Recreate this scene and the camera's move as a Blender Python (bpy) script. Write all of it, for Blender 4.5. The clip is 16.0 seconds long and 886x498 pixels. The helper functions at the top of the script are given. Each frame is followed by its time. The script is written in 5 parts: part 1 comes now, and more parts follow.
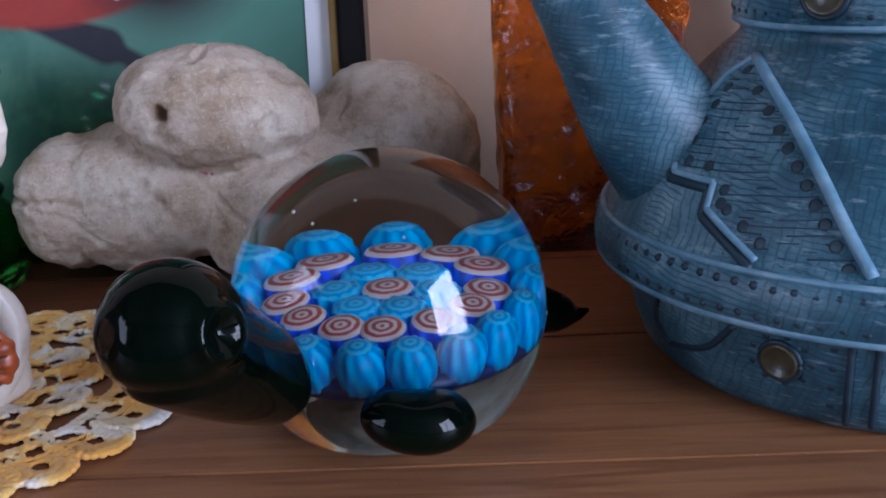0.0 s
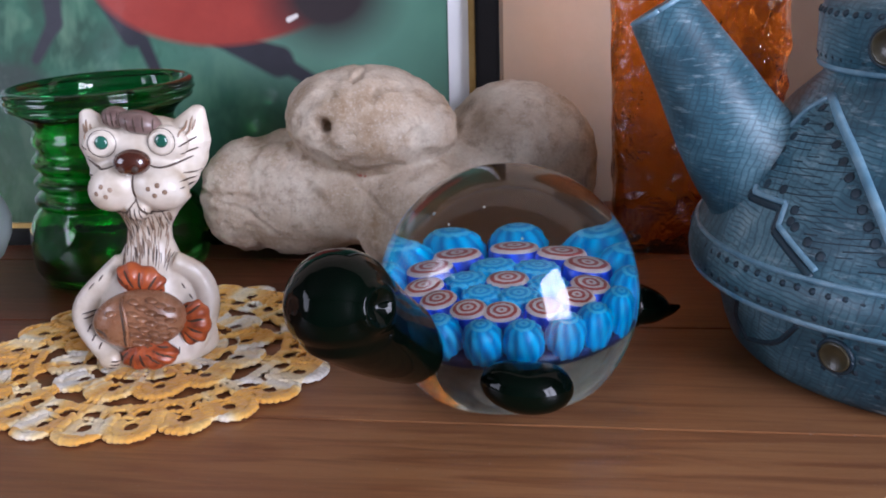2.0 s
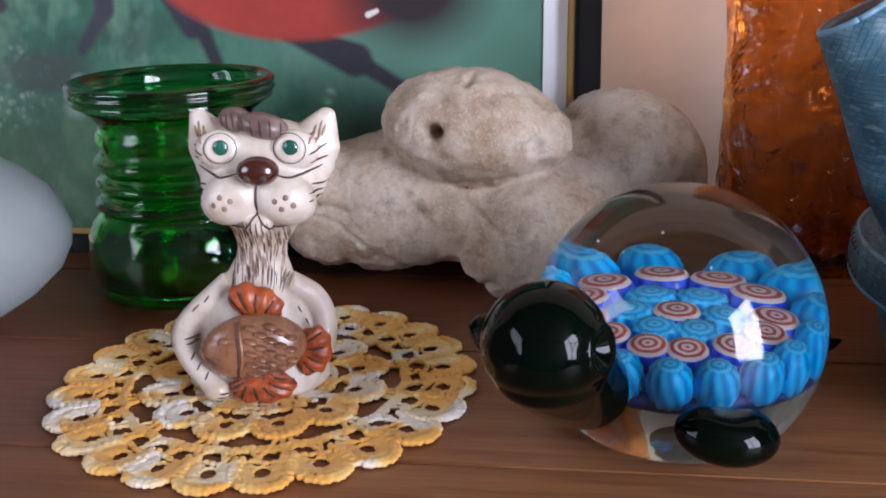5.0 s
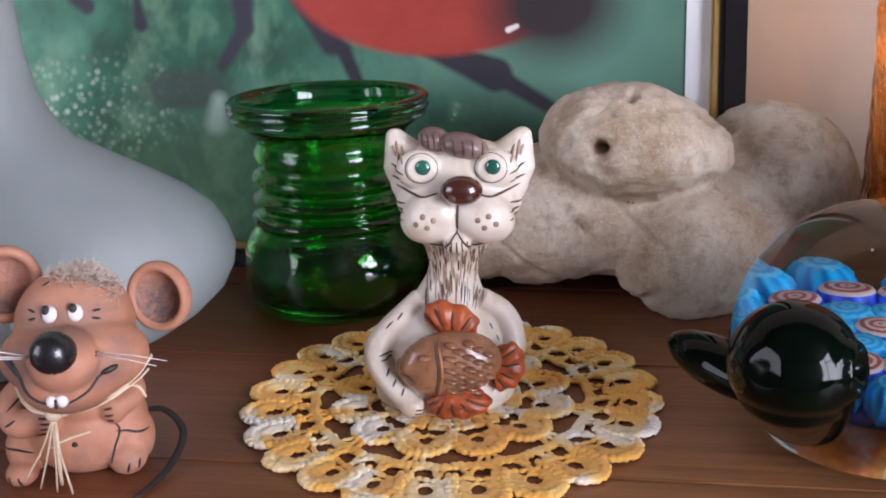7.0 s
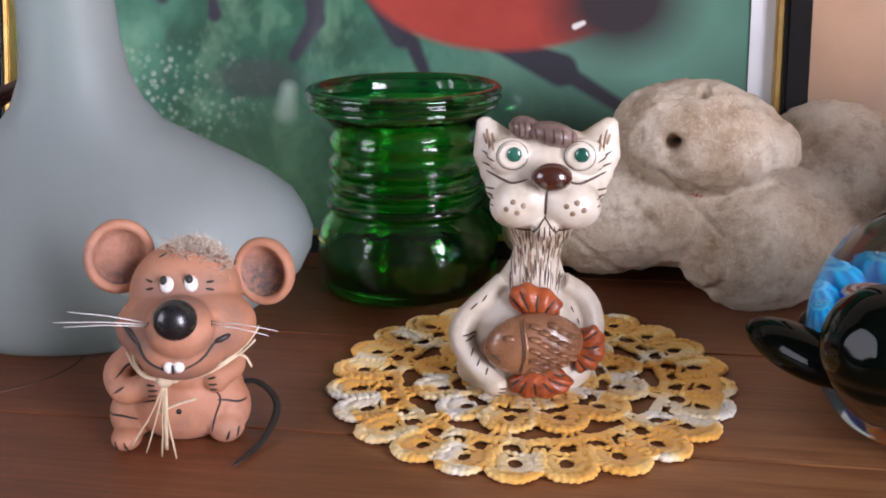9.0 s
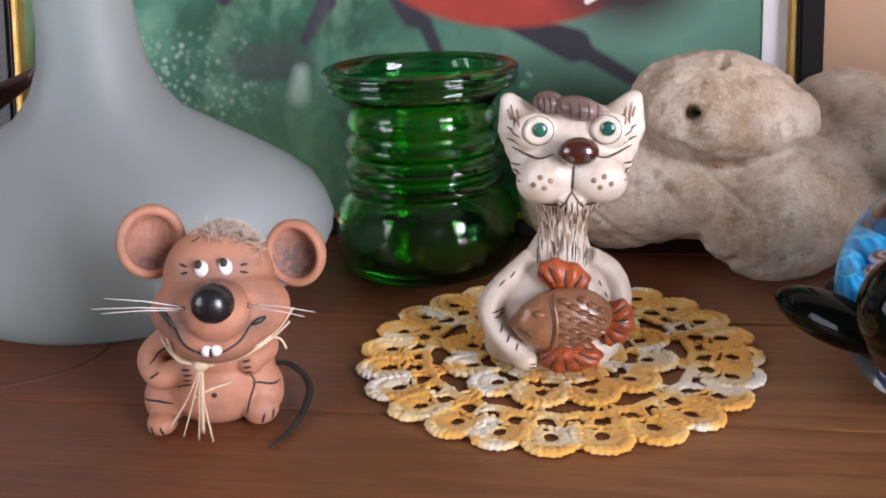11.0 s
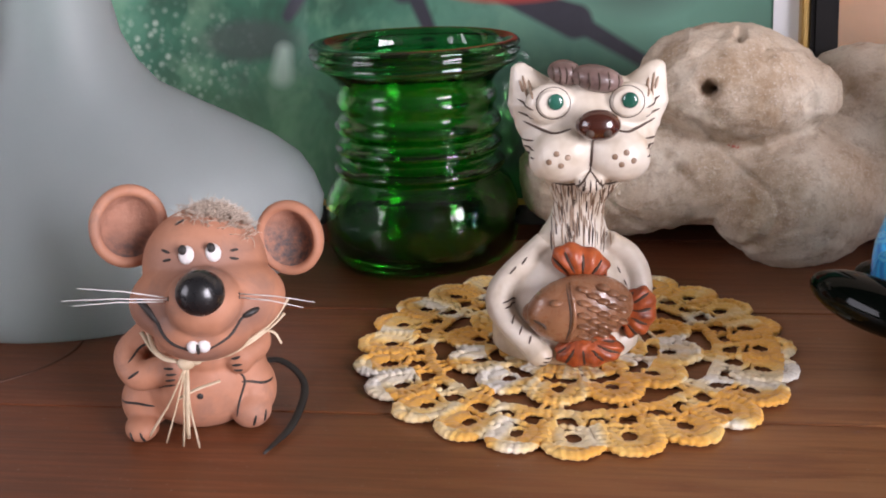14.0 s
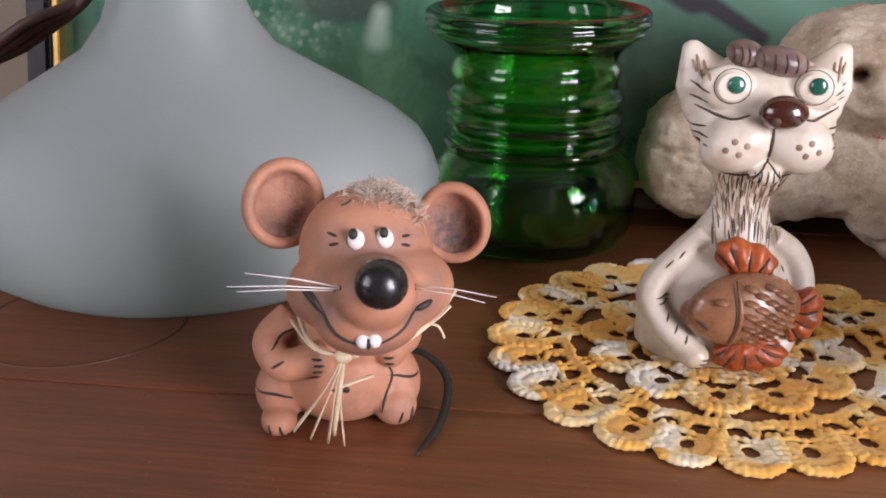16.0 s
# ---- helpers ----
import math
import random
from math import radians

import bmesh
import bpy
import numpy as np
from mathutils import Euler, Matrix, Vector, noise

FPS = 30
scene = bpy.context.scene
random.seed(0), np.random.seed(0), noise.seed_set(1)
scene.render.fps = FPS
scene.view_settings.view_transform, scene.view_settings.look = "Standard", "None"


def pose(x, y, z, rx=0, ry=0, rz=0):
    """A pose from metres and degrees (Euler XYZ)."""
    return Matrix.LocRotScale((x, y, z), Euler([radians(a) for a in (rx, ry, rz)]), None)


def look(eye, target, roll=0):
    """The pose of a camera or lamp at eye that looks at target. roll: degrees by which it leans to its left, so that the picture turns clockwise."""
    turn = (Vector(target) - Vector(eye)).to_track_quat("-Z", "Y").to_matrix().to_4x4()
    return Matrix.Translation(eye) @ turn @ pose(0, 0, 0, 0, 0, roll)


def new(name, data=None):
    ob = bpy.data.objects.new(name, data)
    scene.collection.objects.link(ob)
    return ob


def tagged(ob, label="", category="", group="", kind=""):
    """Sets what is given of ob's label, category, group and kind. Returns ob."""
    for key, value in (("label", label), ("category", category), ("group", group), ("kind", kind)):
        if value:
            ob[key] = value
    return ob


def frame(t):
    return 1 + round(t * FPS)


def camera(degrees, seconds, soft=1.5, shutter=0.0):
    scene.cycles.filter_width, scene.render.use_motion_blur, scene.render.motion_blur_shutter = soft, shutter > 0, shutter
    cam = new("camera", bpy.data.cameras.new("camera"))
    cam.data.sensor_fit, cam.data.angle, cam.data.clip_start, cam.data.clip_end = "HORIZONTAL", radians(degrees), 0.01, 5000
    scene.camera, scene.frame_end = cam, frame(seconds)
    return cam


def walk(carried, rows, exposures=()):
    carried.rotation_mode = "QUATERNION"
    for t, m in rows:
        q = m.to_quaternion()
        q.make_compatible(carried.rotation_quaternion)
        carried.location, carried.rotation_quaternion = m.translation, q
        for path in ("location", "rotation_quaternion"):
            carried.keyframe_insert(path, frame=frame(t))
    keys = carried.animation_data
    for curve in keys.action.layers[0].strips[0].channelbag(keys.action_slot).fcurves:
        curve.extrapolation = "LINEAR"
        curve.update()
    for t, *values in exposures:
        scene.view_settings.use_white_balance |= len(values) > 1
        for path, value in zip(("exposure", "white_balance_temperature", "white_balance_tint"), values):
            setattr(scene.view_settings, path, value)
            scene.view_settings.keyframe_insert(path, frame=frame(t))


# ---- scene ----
cam = camera(48.0, 16.0, soft=1.9)
PATH = [
    (0, (0.042, -0.007, 0.117), (-0.221, 1.878, -0.499), -3.5),
    (0.5, (0.045, -0.026, 0.123), (-0.321, 1.833, -0.518), -3.9),
    (1, (0.047, -0.041, 0.129), (-0.386, 1.81, -0.494), -3.8),
    (1.5, (0.053, -0.049, 0.134), (-0.433, 1.787, -0.494), -3.5),
    (2, (0.054, -0.056, 0.135), (-0.461, 1.775, -0.482), -3.4),
    (2.5, (0.051, -0.067, 0.14), (-0.487, 1.756, -0.484), -3.1),
    (3, (0.048, -0.07, 0.139), (-0.496, 1.754, -0.475), -2.8),
    (3.5, (0.041, -0.074, 0.144), (-0.492, 1.749, -0.482), -2.2),
    (6, (-0.049, -0.02, 0.129), (-0.401, 1.849, -0.489), -1.2),
    (6.5, (-0.058, -0.032, 0.136), (-0.474, 1.819, -0.497), -2.0),
    (7, (-0.06, -0.051, 0.14), (-0.517, 1.797, -0.472), -2.0),
    (7.5, (-0.063, -0.061, 0.142), (-0.537, 1.786, -0.461), -1.7),
    (8, (-0.069, -0.063, 0.14), (-0.542, 1.785, -0.46), -1.3),
    (8.5, (-0.075, -0.063, 0.138), (-0.549, 1.784, -0.465), -1.0),
    (9, (-0.079, -0.068, 0.139), (-0.559, 1.776, -0.471), -0.9),
    (11.5, (-0.092, -0.073, 0.138), (-0.547, 1.764, -0.508), -3.1),
    (12, (-0.096, -0.076, 0.139), (-0.53, 1.766, -0.509), -3.5),
    (12.5, (-0.095, -0.074, 0.14), (-0.544, 1.759, -0.523), -3.7),
    (13, (-0.087, -0.071, 0.139), (-0.583, 1.75, -0.523), -4.5),
    (13.5, (-0.094, -0.063, 0.136), (-0.539, 1.77, -0.529), -3.5),
    (14, (-0.103, -0.051, 0.127), (-0.519, 1.793, -0.524), -2.3),
    (14.5, (-0.115, -0.042, 0.128), (-0.484, 1.8, -0.559), -1.9),
    (15, (-0.133, -0.033, 0.124), (-0.494, 1.805, -0.579), -0.8),
    (15.5, (-0.141, -0.038, 0.125), (-0.544, 1.79, -0.579), -0.3),
    (16, (-0.148, -0.039, 0.126), (-0.55, 1.785, -0.59), 0.2),
]
walk(cam, [(t, look(eye, target, roll)) for t, eye, target, roll in PATH],
     exposures=[(0, -0.50, 5080, 10), (1, -0.25, 5450, 10), (3.5, -0.14, 5680, 10), (6.5, -0.13, 5900, 10), (9, 0.0, 6160, 10), (12.5, 0.03, 6350, 10), (16, 0.0, 6500, 10)])

# ---- world and light ----
TURN = 5.0                                  # the shelf and wall run 5 degrees off the x axis
CT, ST = math.cos(radians(TURN)), math.sin(radians(TURN))
SET = pose(0, 0, 0, 0, 0, TURN)             # setting: u along the shelf, v towards the wall

world = bpy.data.worlds.new("sky")
scene.world = world
world.use_nodes = True
wn = world.node_tree
sky = wn.nodes.new("ShaderNodeTexSky")
sky.sky_type, sky.sun_disc = "NISHITA", False
sky.sun_elevation, sky.sun_rotation = radians(35), radians(200)
wn.nodes["Background"].inputs[1].default_value = 0.1
wn.links.new(sky.outputs[0], wn.nodes["Background"].inputs[0])

sun = new("sun", bpy.data.lights.new("sun", "SUN"))
sun.data.energy, sun.data.angle, sun.data.color = 0.8, radians(12), (1, 0.95, 0.88)
sun.matrix_world = look((0, 0, 0), (-0.3, 0.75, -0.57))


def window_light(name, m, w, h, watts, colour):
    lamp = new(name, bpy.data.lights.new(name, "AREA"))
    lamp.data.shape, lamp.data.size, lamp.data.size_y = "RECTANGLE", w, h
    lamp.data.energy, lamp.data.color = watts, colour
    lamp.matrix_world = m
    return lamp


window_light("window_light_east", SET @ look((1.86, -1.56, 0.56), (0, -1.43, 0.42)), 1.25, 1.70, 166, (0.97, 0.905, 1.0))
# unseen fill lamp, added to lift the shade on the left
window_light("fill_light_west", SET @ look((-1.76, -1.05, 0.72), (0, -1.0, 0.55)), 1.25, 1.15, 26, (0.97, 0.905, 1.0))


# ---- materials ----
def nodes_of(name):
    m = bpy.data.materials.new(name)
    m.use_nodes = True
    nt = m.node_tree
    return m, nt, nt.nodes["Principled BSDF"]


def add(nt, kind, **values):
    n = nt.nodes.new(kind)
    for k, v in values.items():
        if k in n.inputs:
            n.inputs[k].default_value = v
    return n


def coords(nt, kind="Object", scale=(1, 1, 1)):
    tc = nt.nodes.new("ShaderNodeTexCoord")
    mp = nt.nodes.new("ShaderNodeMapping")
    mp.inputs["Scale"].default_value = scale
    nt.links.new(tc.outputs[kind], mp.inputs["Vector"])
    return mp.outputs["Vector"]


def noise_node(nt, vec, scale, detail=4, rough=0.55, distort=0.0):
    n = add(nt, "ShaderNodeTexNoise", Scale=scale, Detail=detail, Roughness=rough, Distortion=distort)
    nt.links.new(vec, n.inputs["Vector"])
    return n.outputs["Fac"]


def ramp(nt, fac, stops):
    r = nt.nodes.new("ShaderNodeValToRGB")
    els = r.color_ramp.elements
    while len(els) < len(stops):
        els.new(0.5)
    for e, (p, c) in zip(els, stops):
        e.position, e.color = p, (*c, 1) if len(c) == 3 else c
    nt.links.new(fac, r.inputs["Fac"])
    return r.outputs["Color"]


def mixed(nt, fac, a, b, blend="MIX"):
    n = nt.nodes.new("ShaderNodeMix")
    n.data_type, n.blend_type = "RGBA", blend
    for sock, v in ((n.inputs[0], fac), (n.inputs[6], a), (n.inputs[7], b)):
        if isinstance(v, (int, float)):
            sock.default_value = v
        elif isinstance(v, tuple):
            sock.default_value = (*v, 1)
        else:
            nt.links.new(v, sock)
    return n.outputs[2]


def maths(nt, op, a, b=0.0, clamp=False):
    n = nt.nodes.new("ShaderNodeMath")
    n.operation, n.use_clamp = op, clamp
    for i, v in enumerate((a, b)):
        if isinstance(v, (int, float)):
            n.inputs[i].default_value = v
        else:
            nt.links.new(v, n.inputs[i])
    return n.outputs[0]


def bumped(nt, bsdf, height, strength, distance):
    b = add(nt, "ShaderNodeBump", Strength=strength, Distance=distance)
    nt.links.new(height, b.inputs["Height"])
    nt.links.new(b.outputs[0], bsdf.inputs["Normal"])


def surface(name, dark, mid, light, coarse, fine, rough, bump=0.3, depth=0.0004, coat=0.0, stretch=(1, 1, 1), sss=0.0, metal=0.0):
    """A surface with two scales of variation in colour and relief."""
    m, nt, b = nodes_of(name)
    v = coords(nt, scale=stretch)
    big, small = noise_node(nt, v, coarse, 3), noise_node(nt, v, fine, 6, 0.65)
    c = ramp(nt, big, [(0.3, dark), (0.52, mid), (0.75, light)])
    c = mixed(nt, maths(nt, "MULTIPLY", small, 0.45), c, dark)
    nt.links.new(c, b.inputs["Base Color"])
    r = maths(nt, "ADD", maths(nt, "MULTIPLY", small, 0.25), rough - 0.12, True)
    nt.links.new(r, b.inputs["Roughness"])
    b.inputs["Coat Weight"].default_value = coat
    b.inputs["Coat Roughness"].default_value = 0.12
    b.inputs["Metallic"].default_value = metal
    if sss:
        b.inputs["Subsurface Weight"].default_value = sss
        b.inputs["Subsurface Radius"].default_value = (0.002, 0.0015, 0.001)
    bumped(nt, b, small, bump, depth)
    return m


def glass(name, colour, rough=0.02, ior=1.5, wave=0.0, wave_scale=60.0, depth=0.001):
    m, nt, b = nodes_of(name)
    b.inputs["Base Color"].default_value = (*colour, 1)
    b.inputs["Transmission Weight"].default_value = 1.0
    b.inputs["Roughness"].default_value = rough
    b.inputs["IOR"].default_value = ior
    if wave:
        bumped(nt, b, noise_node(nt, coords(nt), wave_scale, 3, 0.6, 0.6), wave, depth)
    return m


def wood_material():
    m, nt, b = nodes_of("brown_stained_wood")
    info = nt.nodes.new("ShaderNodeObjectInfo")
    v = coords(nt, scale=(1.0, 14.0, 14.0))
    off = nt.nodes.new("ShaderNodeVectorMath")
    off.operation = "ADD"
    nt.links.new(v, off.inputs[0])
    nt.links.new(info.outputs["Random"], off.inputs[1])
    v = off.outputs[0]
    grain, fine = noise_node(nt, v, 9, 5, 0.6, 0.8), noise_node(nt, v, 60, 6, 0.7)
    blot = noise_node(nt, coords(nt), 14, 3)
    c = ramp(nt, grain, [(0.25, (0.118, 0.033, 0.012)), (0.5, (0.170, 0.050, 0.018)), (0.75, (0.225, 0.072, 0.028))])
    line = ramp(nt, noise_node(nt, coords(nt, scale=(1.0, 40.0, 40.0)), 14, 4, 0.7, 0.5), [(0.40, (0, 0, 0)), (0.62, (0.85, 0.85, 0.85))])
    c = mixed(nt, line, c, (0.075, 0.025, 0.011))
    c = mixed(nt, maths(nt, "MULTIPLY", fine, 0.5), c, (0.085, 0.030, 0.013))
    c = mixed(nt, maths(nt, "MULTIPLY", blot, 0.40), c, (0.27, 0.088, 0.038))
    pores = ramp(nt, noise_node(nt, coords(nt, scale=(1.0, 30.0, 30.0)), 45, 3, 0.7), [(0.58, (0, 0, 0)), (0.70, (0.55, 0.55, 0.55))])
    c = mixed(nt, pores, c, (0.055, 0.020, 0.010))
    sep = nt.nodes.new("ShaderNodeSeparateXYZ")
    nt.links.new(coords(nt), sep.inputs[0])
    # pale soft oval paints brighter light onto the front right, broken by grain
    lit_oval = maths(nt, "MULTIPLY", oval(nt, (sep.outputs[0], sep.outputs[1]), (0.10, 0.15), 0.20, 0.12, 1.3), maths(nt, "MULTIPLY", ramp(nt, noise_node(nt, v, 16, 5, 0.65, 0.8), [(0.36, (0.40, 0.40, 0.40)), (0.60, (1, 1, 1))]), 0.88))
    c = mixed(nt, lit_oval, c, (0.38, 0.18, 0.070))
    dust = ramp(nt, noise_node(nt, coords(nt), 900, 2), [(0.68, (0, 0, 0)), (0.74, (1, 1, 1))])
    c = mixed(nt, maths(nt, "MULTIPLY", dust, 0.28), c, (0.45, 0.40, 0.36))
    nt.links.new(c, b.inputs["Base Color"])
    nt.links.new(maths(nt, "ADD", maths(nt, "MULTIPLY", fine, 0.25), 0.28), b.inputs["Roughness"])
    bumped(nt, b, fine, 0.25, 0.0003)
    return m


def stone_material():
    m, nt, b = nodes_of("grey_beige_stone")
    v = coords(nt)
    big, mid, fine = noise_node(nt, v, 34, 6, 0.7), noise_node(nt, v, 150, 6, 0.7), noise_node(nt, v, 900, 5, 0.75)
    c = ramp(nt, big, [(0.3, (0.40, 0.27, 0.155)), (0.46, (0.60, 0.48, 0.35)), (0.62, (0.75, 0.655, 0.52))])
    c = mixed(nt, ramp(nt, mid, [(0.50, (0, 0, 0)), (0.68, (0.75, 0.75, 0.75))]), c, (0.38, 0.265, 0.17))
    c = mixed(nt, ramp(nt, fine, [(0.54, (0, 0, 0)), (0.70, (0.75, 0.75, 0.75))]), c, (0.78, 0.72, 0.63))
    grit = noise_node(nt, v, 1700, 3, 0.7)
    c = mixed(nt, ramp(nt, grit, [(0.58, (0, 0, 0)), (0.72, (0.6, 0.6, 0.6))]), c, (0.26, 0.19, 0.13))
    nt.links.new(c, b.inputs["Base Color"])
    b.inputs["Roughness"].default_value = 0.8
    bumped(nt, b, maths(nt, "ADD", mid, maths(nt, "MULTIPLY", fine, 0.7)), 0.9, 0.0018)
    return m


def yarn_material():
    """Variegated cotton: the colour changes along each round of the crochet."""
    m, nt, b = nodes_of("variegated_yarn")
    v = coords(nt)
    sep = nt.nodes.new("ShaderNodeSeparateXYZ")
    nt.links.new(v, sep.inputs[0])
    x, y = sep.outputs[0], sep.outputs[1]
    r = maths(nt, "SQRT", maths(nt, "ADD", maths(nt, "MULTIPLY", x, x), maths(nt, "MULTIPLY", y, y)))
    row = maths(nt, "FLOOR", maths(nt, "DIVIDE", maths(nt, "ADD", maths(nt, "SUBTRACT", r, 0.0045), maths(nt, "MULTIPLY", noise_node(nt, v, 160, 2), 0.003)), 0.0115))
    along = nt.nodes.new("ShaderNodeCombineXYZ")
    nt.links.new(maths(nt, "DIVIDE", x, maths(nt, "ADD", r, 0.001)), along.inputs[0])
    nt.links.new(maths(nt, "DIVIDE", y, maths(nt, "ADD", r, 0.001)), along.inputs[1])
    nt.links.new(maths(nt, "MULTIPLY", row, 1.7), along.inputs[2])
    big = noise_node(nt, along.outputs[0], 3.4, 2, 0.5, 0.2)
    c = ramp(nt, big, [(0.34, (0.85, 0.82, 0.74)), (0.42, (0.86, 0.71, 0.40)), (0.48, (0.86, 0.53, 0.11)), (0.57, (0.80, 0.38, 0.02))])
    w = add(nt, "ShaderNodeTexVoronoi", Scale=1250.0)
    nt.links.new(v, w.inputs["Vector"])
    c = mixed(nt, maths(nt, "MULTIPLY", w.outputs["Distance"], 0.20), c, (0.36, 0.18, 0.04))
    c = mixed(nt, maths(nt, "MULTIPLY", noise_node(nt, v, 1500, 3, 0.7), 0.12), c, (0.86, 0.78, 0.60))
    nt.links.new(c, b.inputs["Base Color"])
    b.inputs["Roughness"].default_value = 0.75
    b.inputs["Sheen Weight"].default_value = 0.25
    bumped(nt, b, w.outputs["Distance"], -1.0, 0.0014)
    return m


def denim_material():
    """Blue glaze wiped off the ridges, with scored threads both ways."""
    m, nt, b = nodes_of("denim_blue_glaze")
    v = coords(nt)
    sep = nt.nodes.new("ShaderNodeSeparateXYZ")
    nt.links.new(v, sep.inputs[0])
    x, z = sep.outputs[0], sep.outputs[2]
    bend = maths(nt, "MULTIPLY", noise_node(nt, v, 55, 3, 0.6), 0.0065)
    big, patch = noise_node(nt, v, 34, 5, 0.65), noise_node(nt, v, 75, 3, 0.6)
    c = ramp(nt, big, [(0.30, (0.010, 0.040, 0.060)), (0.48, (0.040, 0.112, 0.152)), (0.60, (0.10, 0.205, 0.255)), (0.74, (0.27, 0.39, 0.43))])
    weft = maths(nt, "SINE", maths(nt, "MULTIPLY", maths(nt, "ADD", maths(nt, "ADD", z, maths(nt, "MULTIPLY", x, 0.12)), bend), 2 * math.pi / 0.00150))
    warp = maths(nt, "SINE", maths(nt, "MULTIPLY", maths(nt, "ADD", maths(nt, "SUBTRACT", x, maths(nt, "MULTIPLY", z, 0.25)), bend), 2 * math.pi / 0.00210))
    weft = maths(nt, "MULTIPLY", ramp(nt, weft, [(0.35, (0, 0, 0)), (0.95, (1, 1, 1))]), ramp(nt, patch, [(0.36, (0.1, 0.1, 0.1)), (0.56, (0.9, 0.9, 0.9))]))
    warp = maths(nt, "MULTIPLY", ramp(nt, warp, [(0.5, (0, 0, 0)), (0.98, (1, 1, 1))]), ramp(nt, patch, [(0.46, (0.75, 0.75, 0.75)), (0.60, (0, 0, 0))]))
    hatch = maths(nt, "MAXIMUM", weft, warp)
    c = mixed(nt, maths(nt, "MULTIPLY", hatch, 0.80), c, (0.010, 0.036, 0.058))
    rub = ramp(nt, noise_node(nt, coords(nt, scale=(1, 1, 5)), 130, 4, 0.7), [(0.56, (0, 0, 0)), (0.72, (0.55, 0.55, 0.55))])
    c = mixed(nt, rub, c, (0.32, 0.42, 0.46))
    nt.links.new(c, b.inputs["Base Color"])
    b.inputs["Roughness"].default_value = 0.45
    bumped(nt, b, hatch, -0.7, 0.0009)
    return m


def capsule(nt, p, a, c, ra, rc, soft):
    """1 inside a tapering limb from a to c on the photo, 0 outside, with soft edges."""
    ax, ay = a
    dx, dy = c[0] - ax, c[1] - ay
    x, y = p
    px, py = maths(nt, "SUBTRACT", x, ax), maths(nt, "SUBTRACT", y, ay)
    t = maths(nt, "DIVIDE", maths(nt, "ADD", maths(nt, "MULTIPLY", px, dx), maths(nt, "MULTIPLY", py, dy)), dx * dx + dy * dy, True)
    qx, qy = maths(nt, "SUBTRACT", px, maths(nt, "MULTIPLY", t, dx)), maths(nt, "SUBTRACT", py, maths(nt, "MULTIPLY", t, dy))
    d = maths(nt, "SQRT", maths(nt, "ADD", maths(nt, "MULTIPLY", qx, qx), maths(nt, "MULTIPLY", qy, qy)))
    r = maths(nt, "ADD", maths(nt, "MULTIPLY", t, rc - ra), ra)
    return maths(nt, "DIVIDE", maths(nt, "ADD", maths(nt, "SUBTRACT", r, d), soft / 2), soft, True)


def oval(nt, p, c, rx, ry, soft):
    qx, qy = maths(nt, "DIVIDE", maths(nt, "SUBTRACT", p[0], c[0]), rx), maths(nt, "DIVIDE", maths(nt, "SUBTRACT", p[1], c[1]), ry)
    d = maths(nt, "SQRT", maths(nt, "ADD", maths(nt, "MULTIPLY", qx, qx), maths(nt, "MULTIPLY", qy, qy)))
    return maths(nt, "DIVIDE", maths(nt, "SUBTRACT", 1 + soft / 2, d), soft, True)


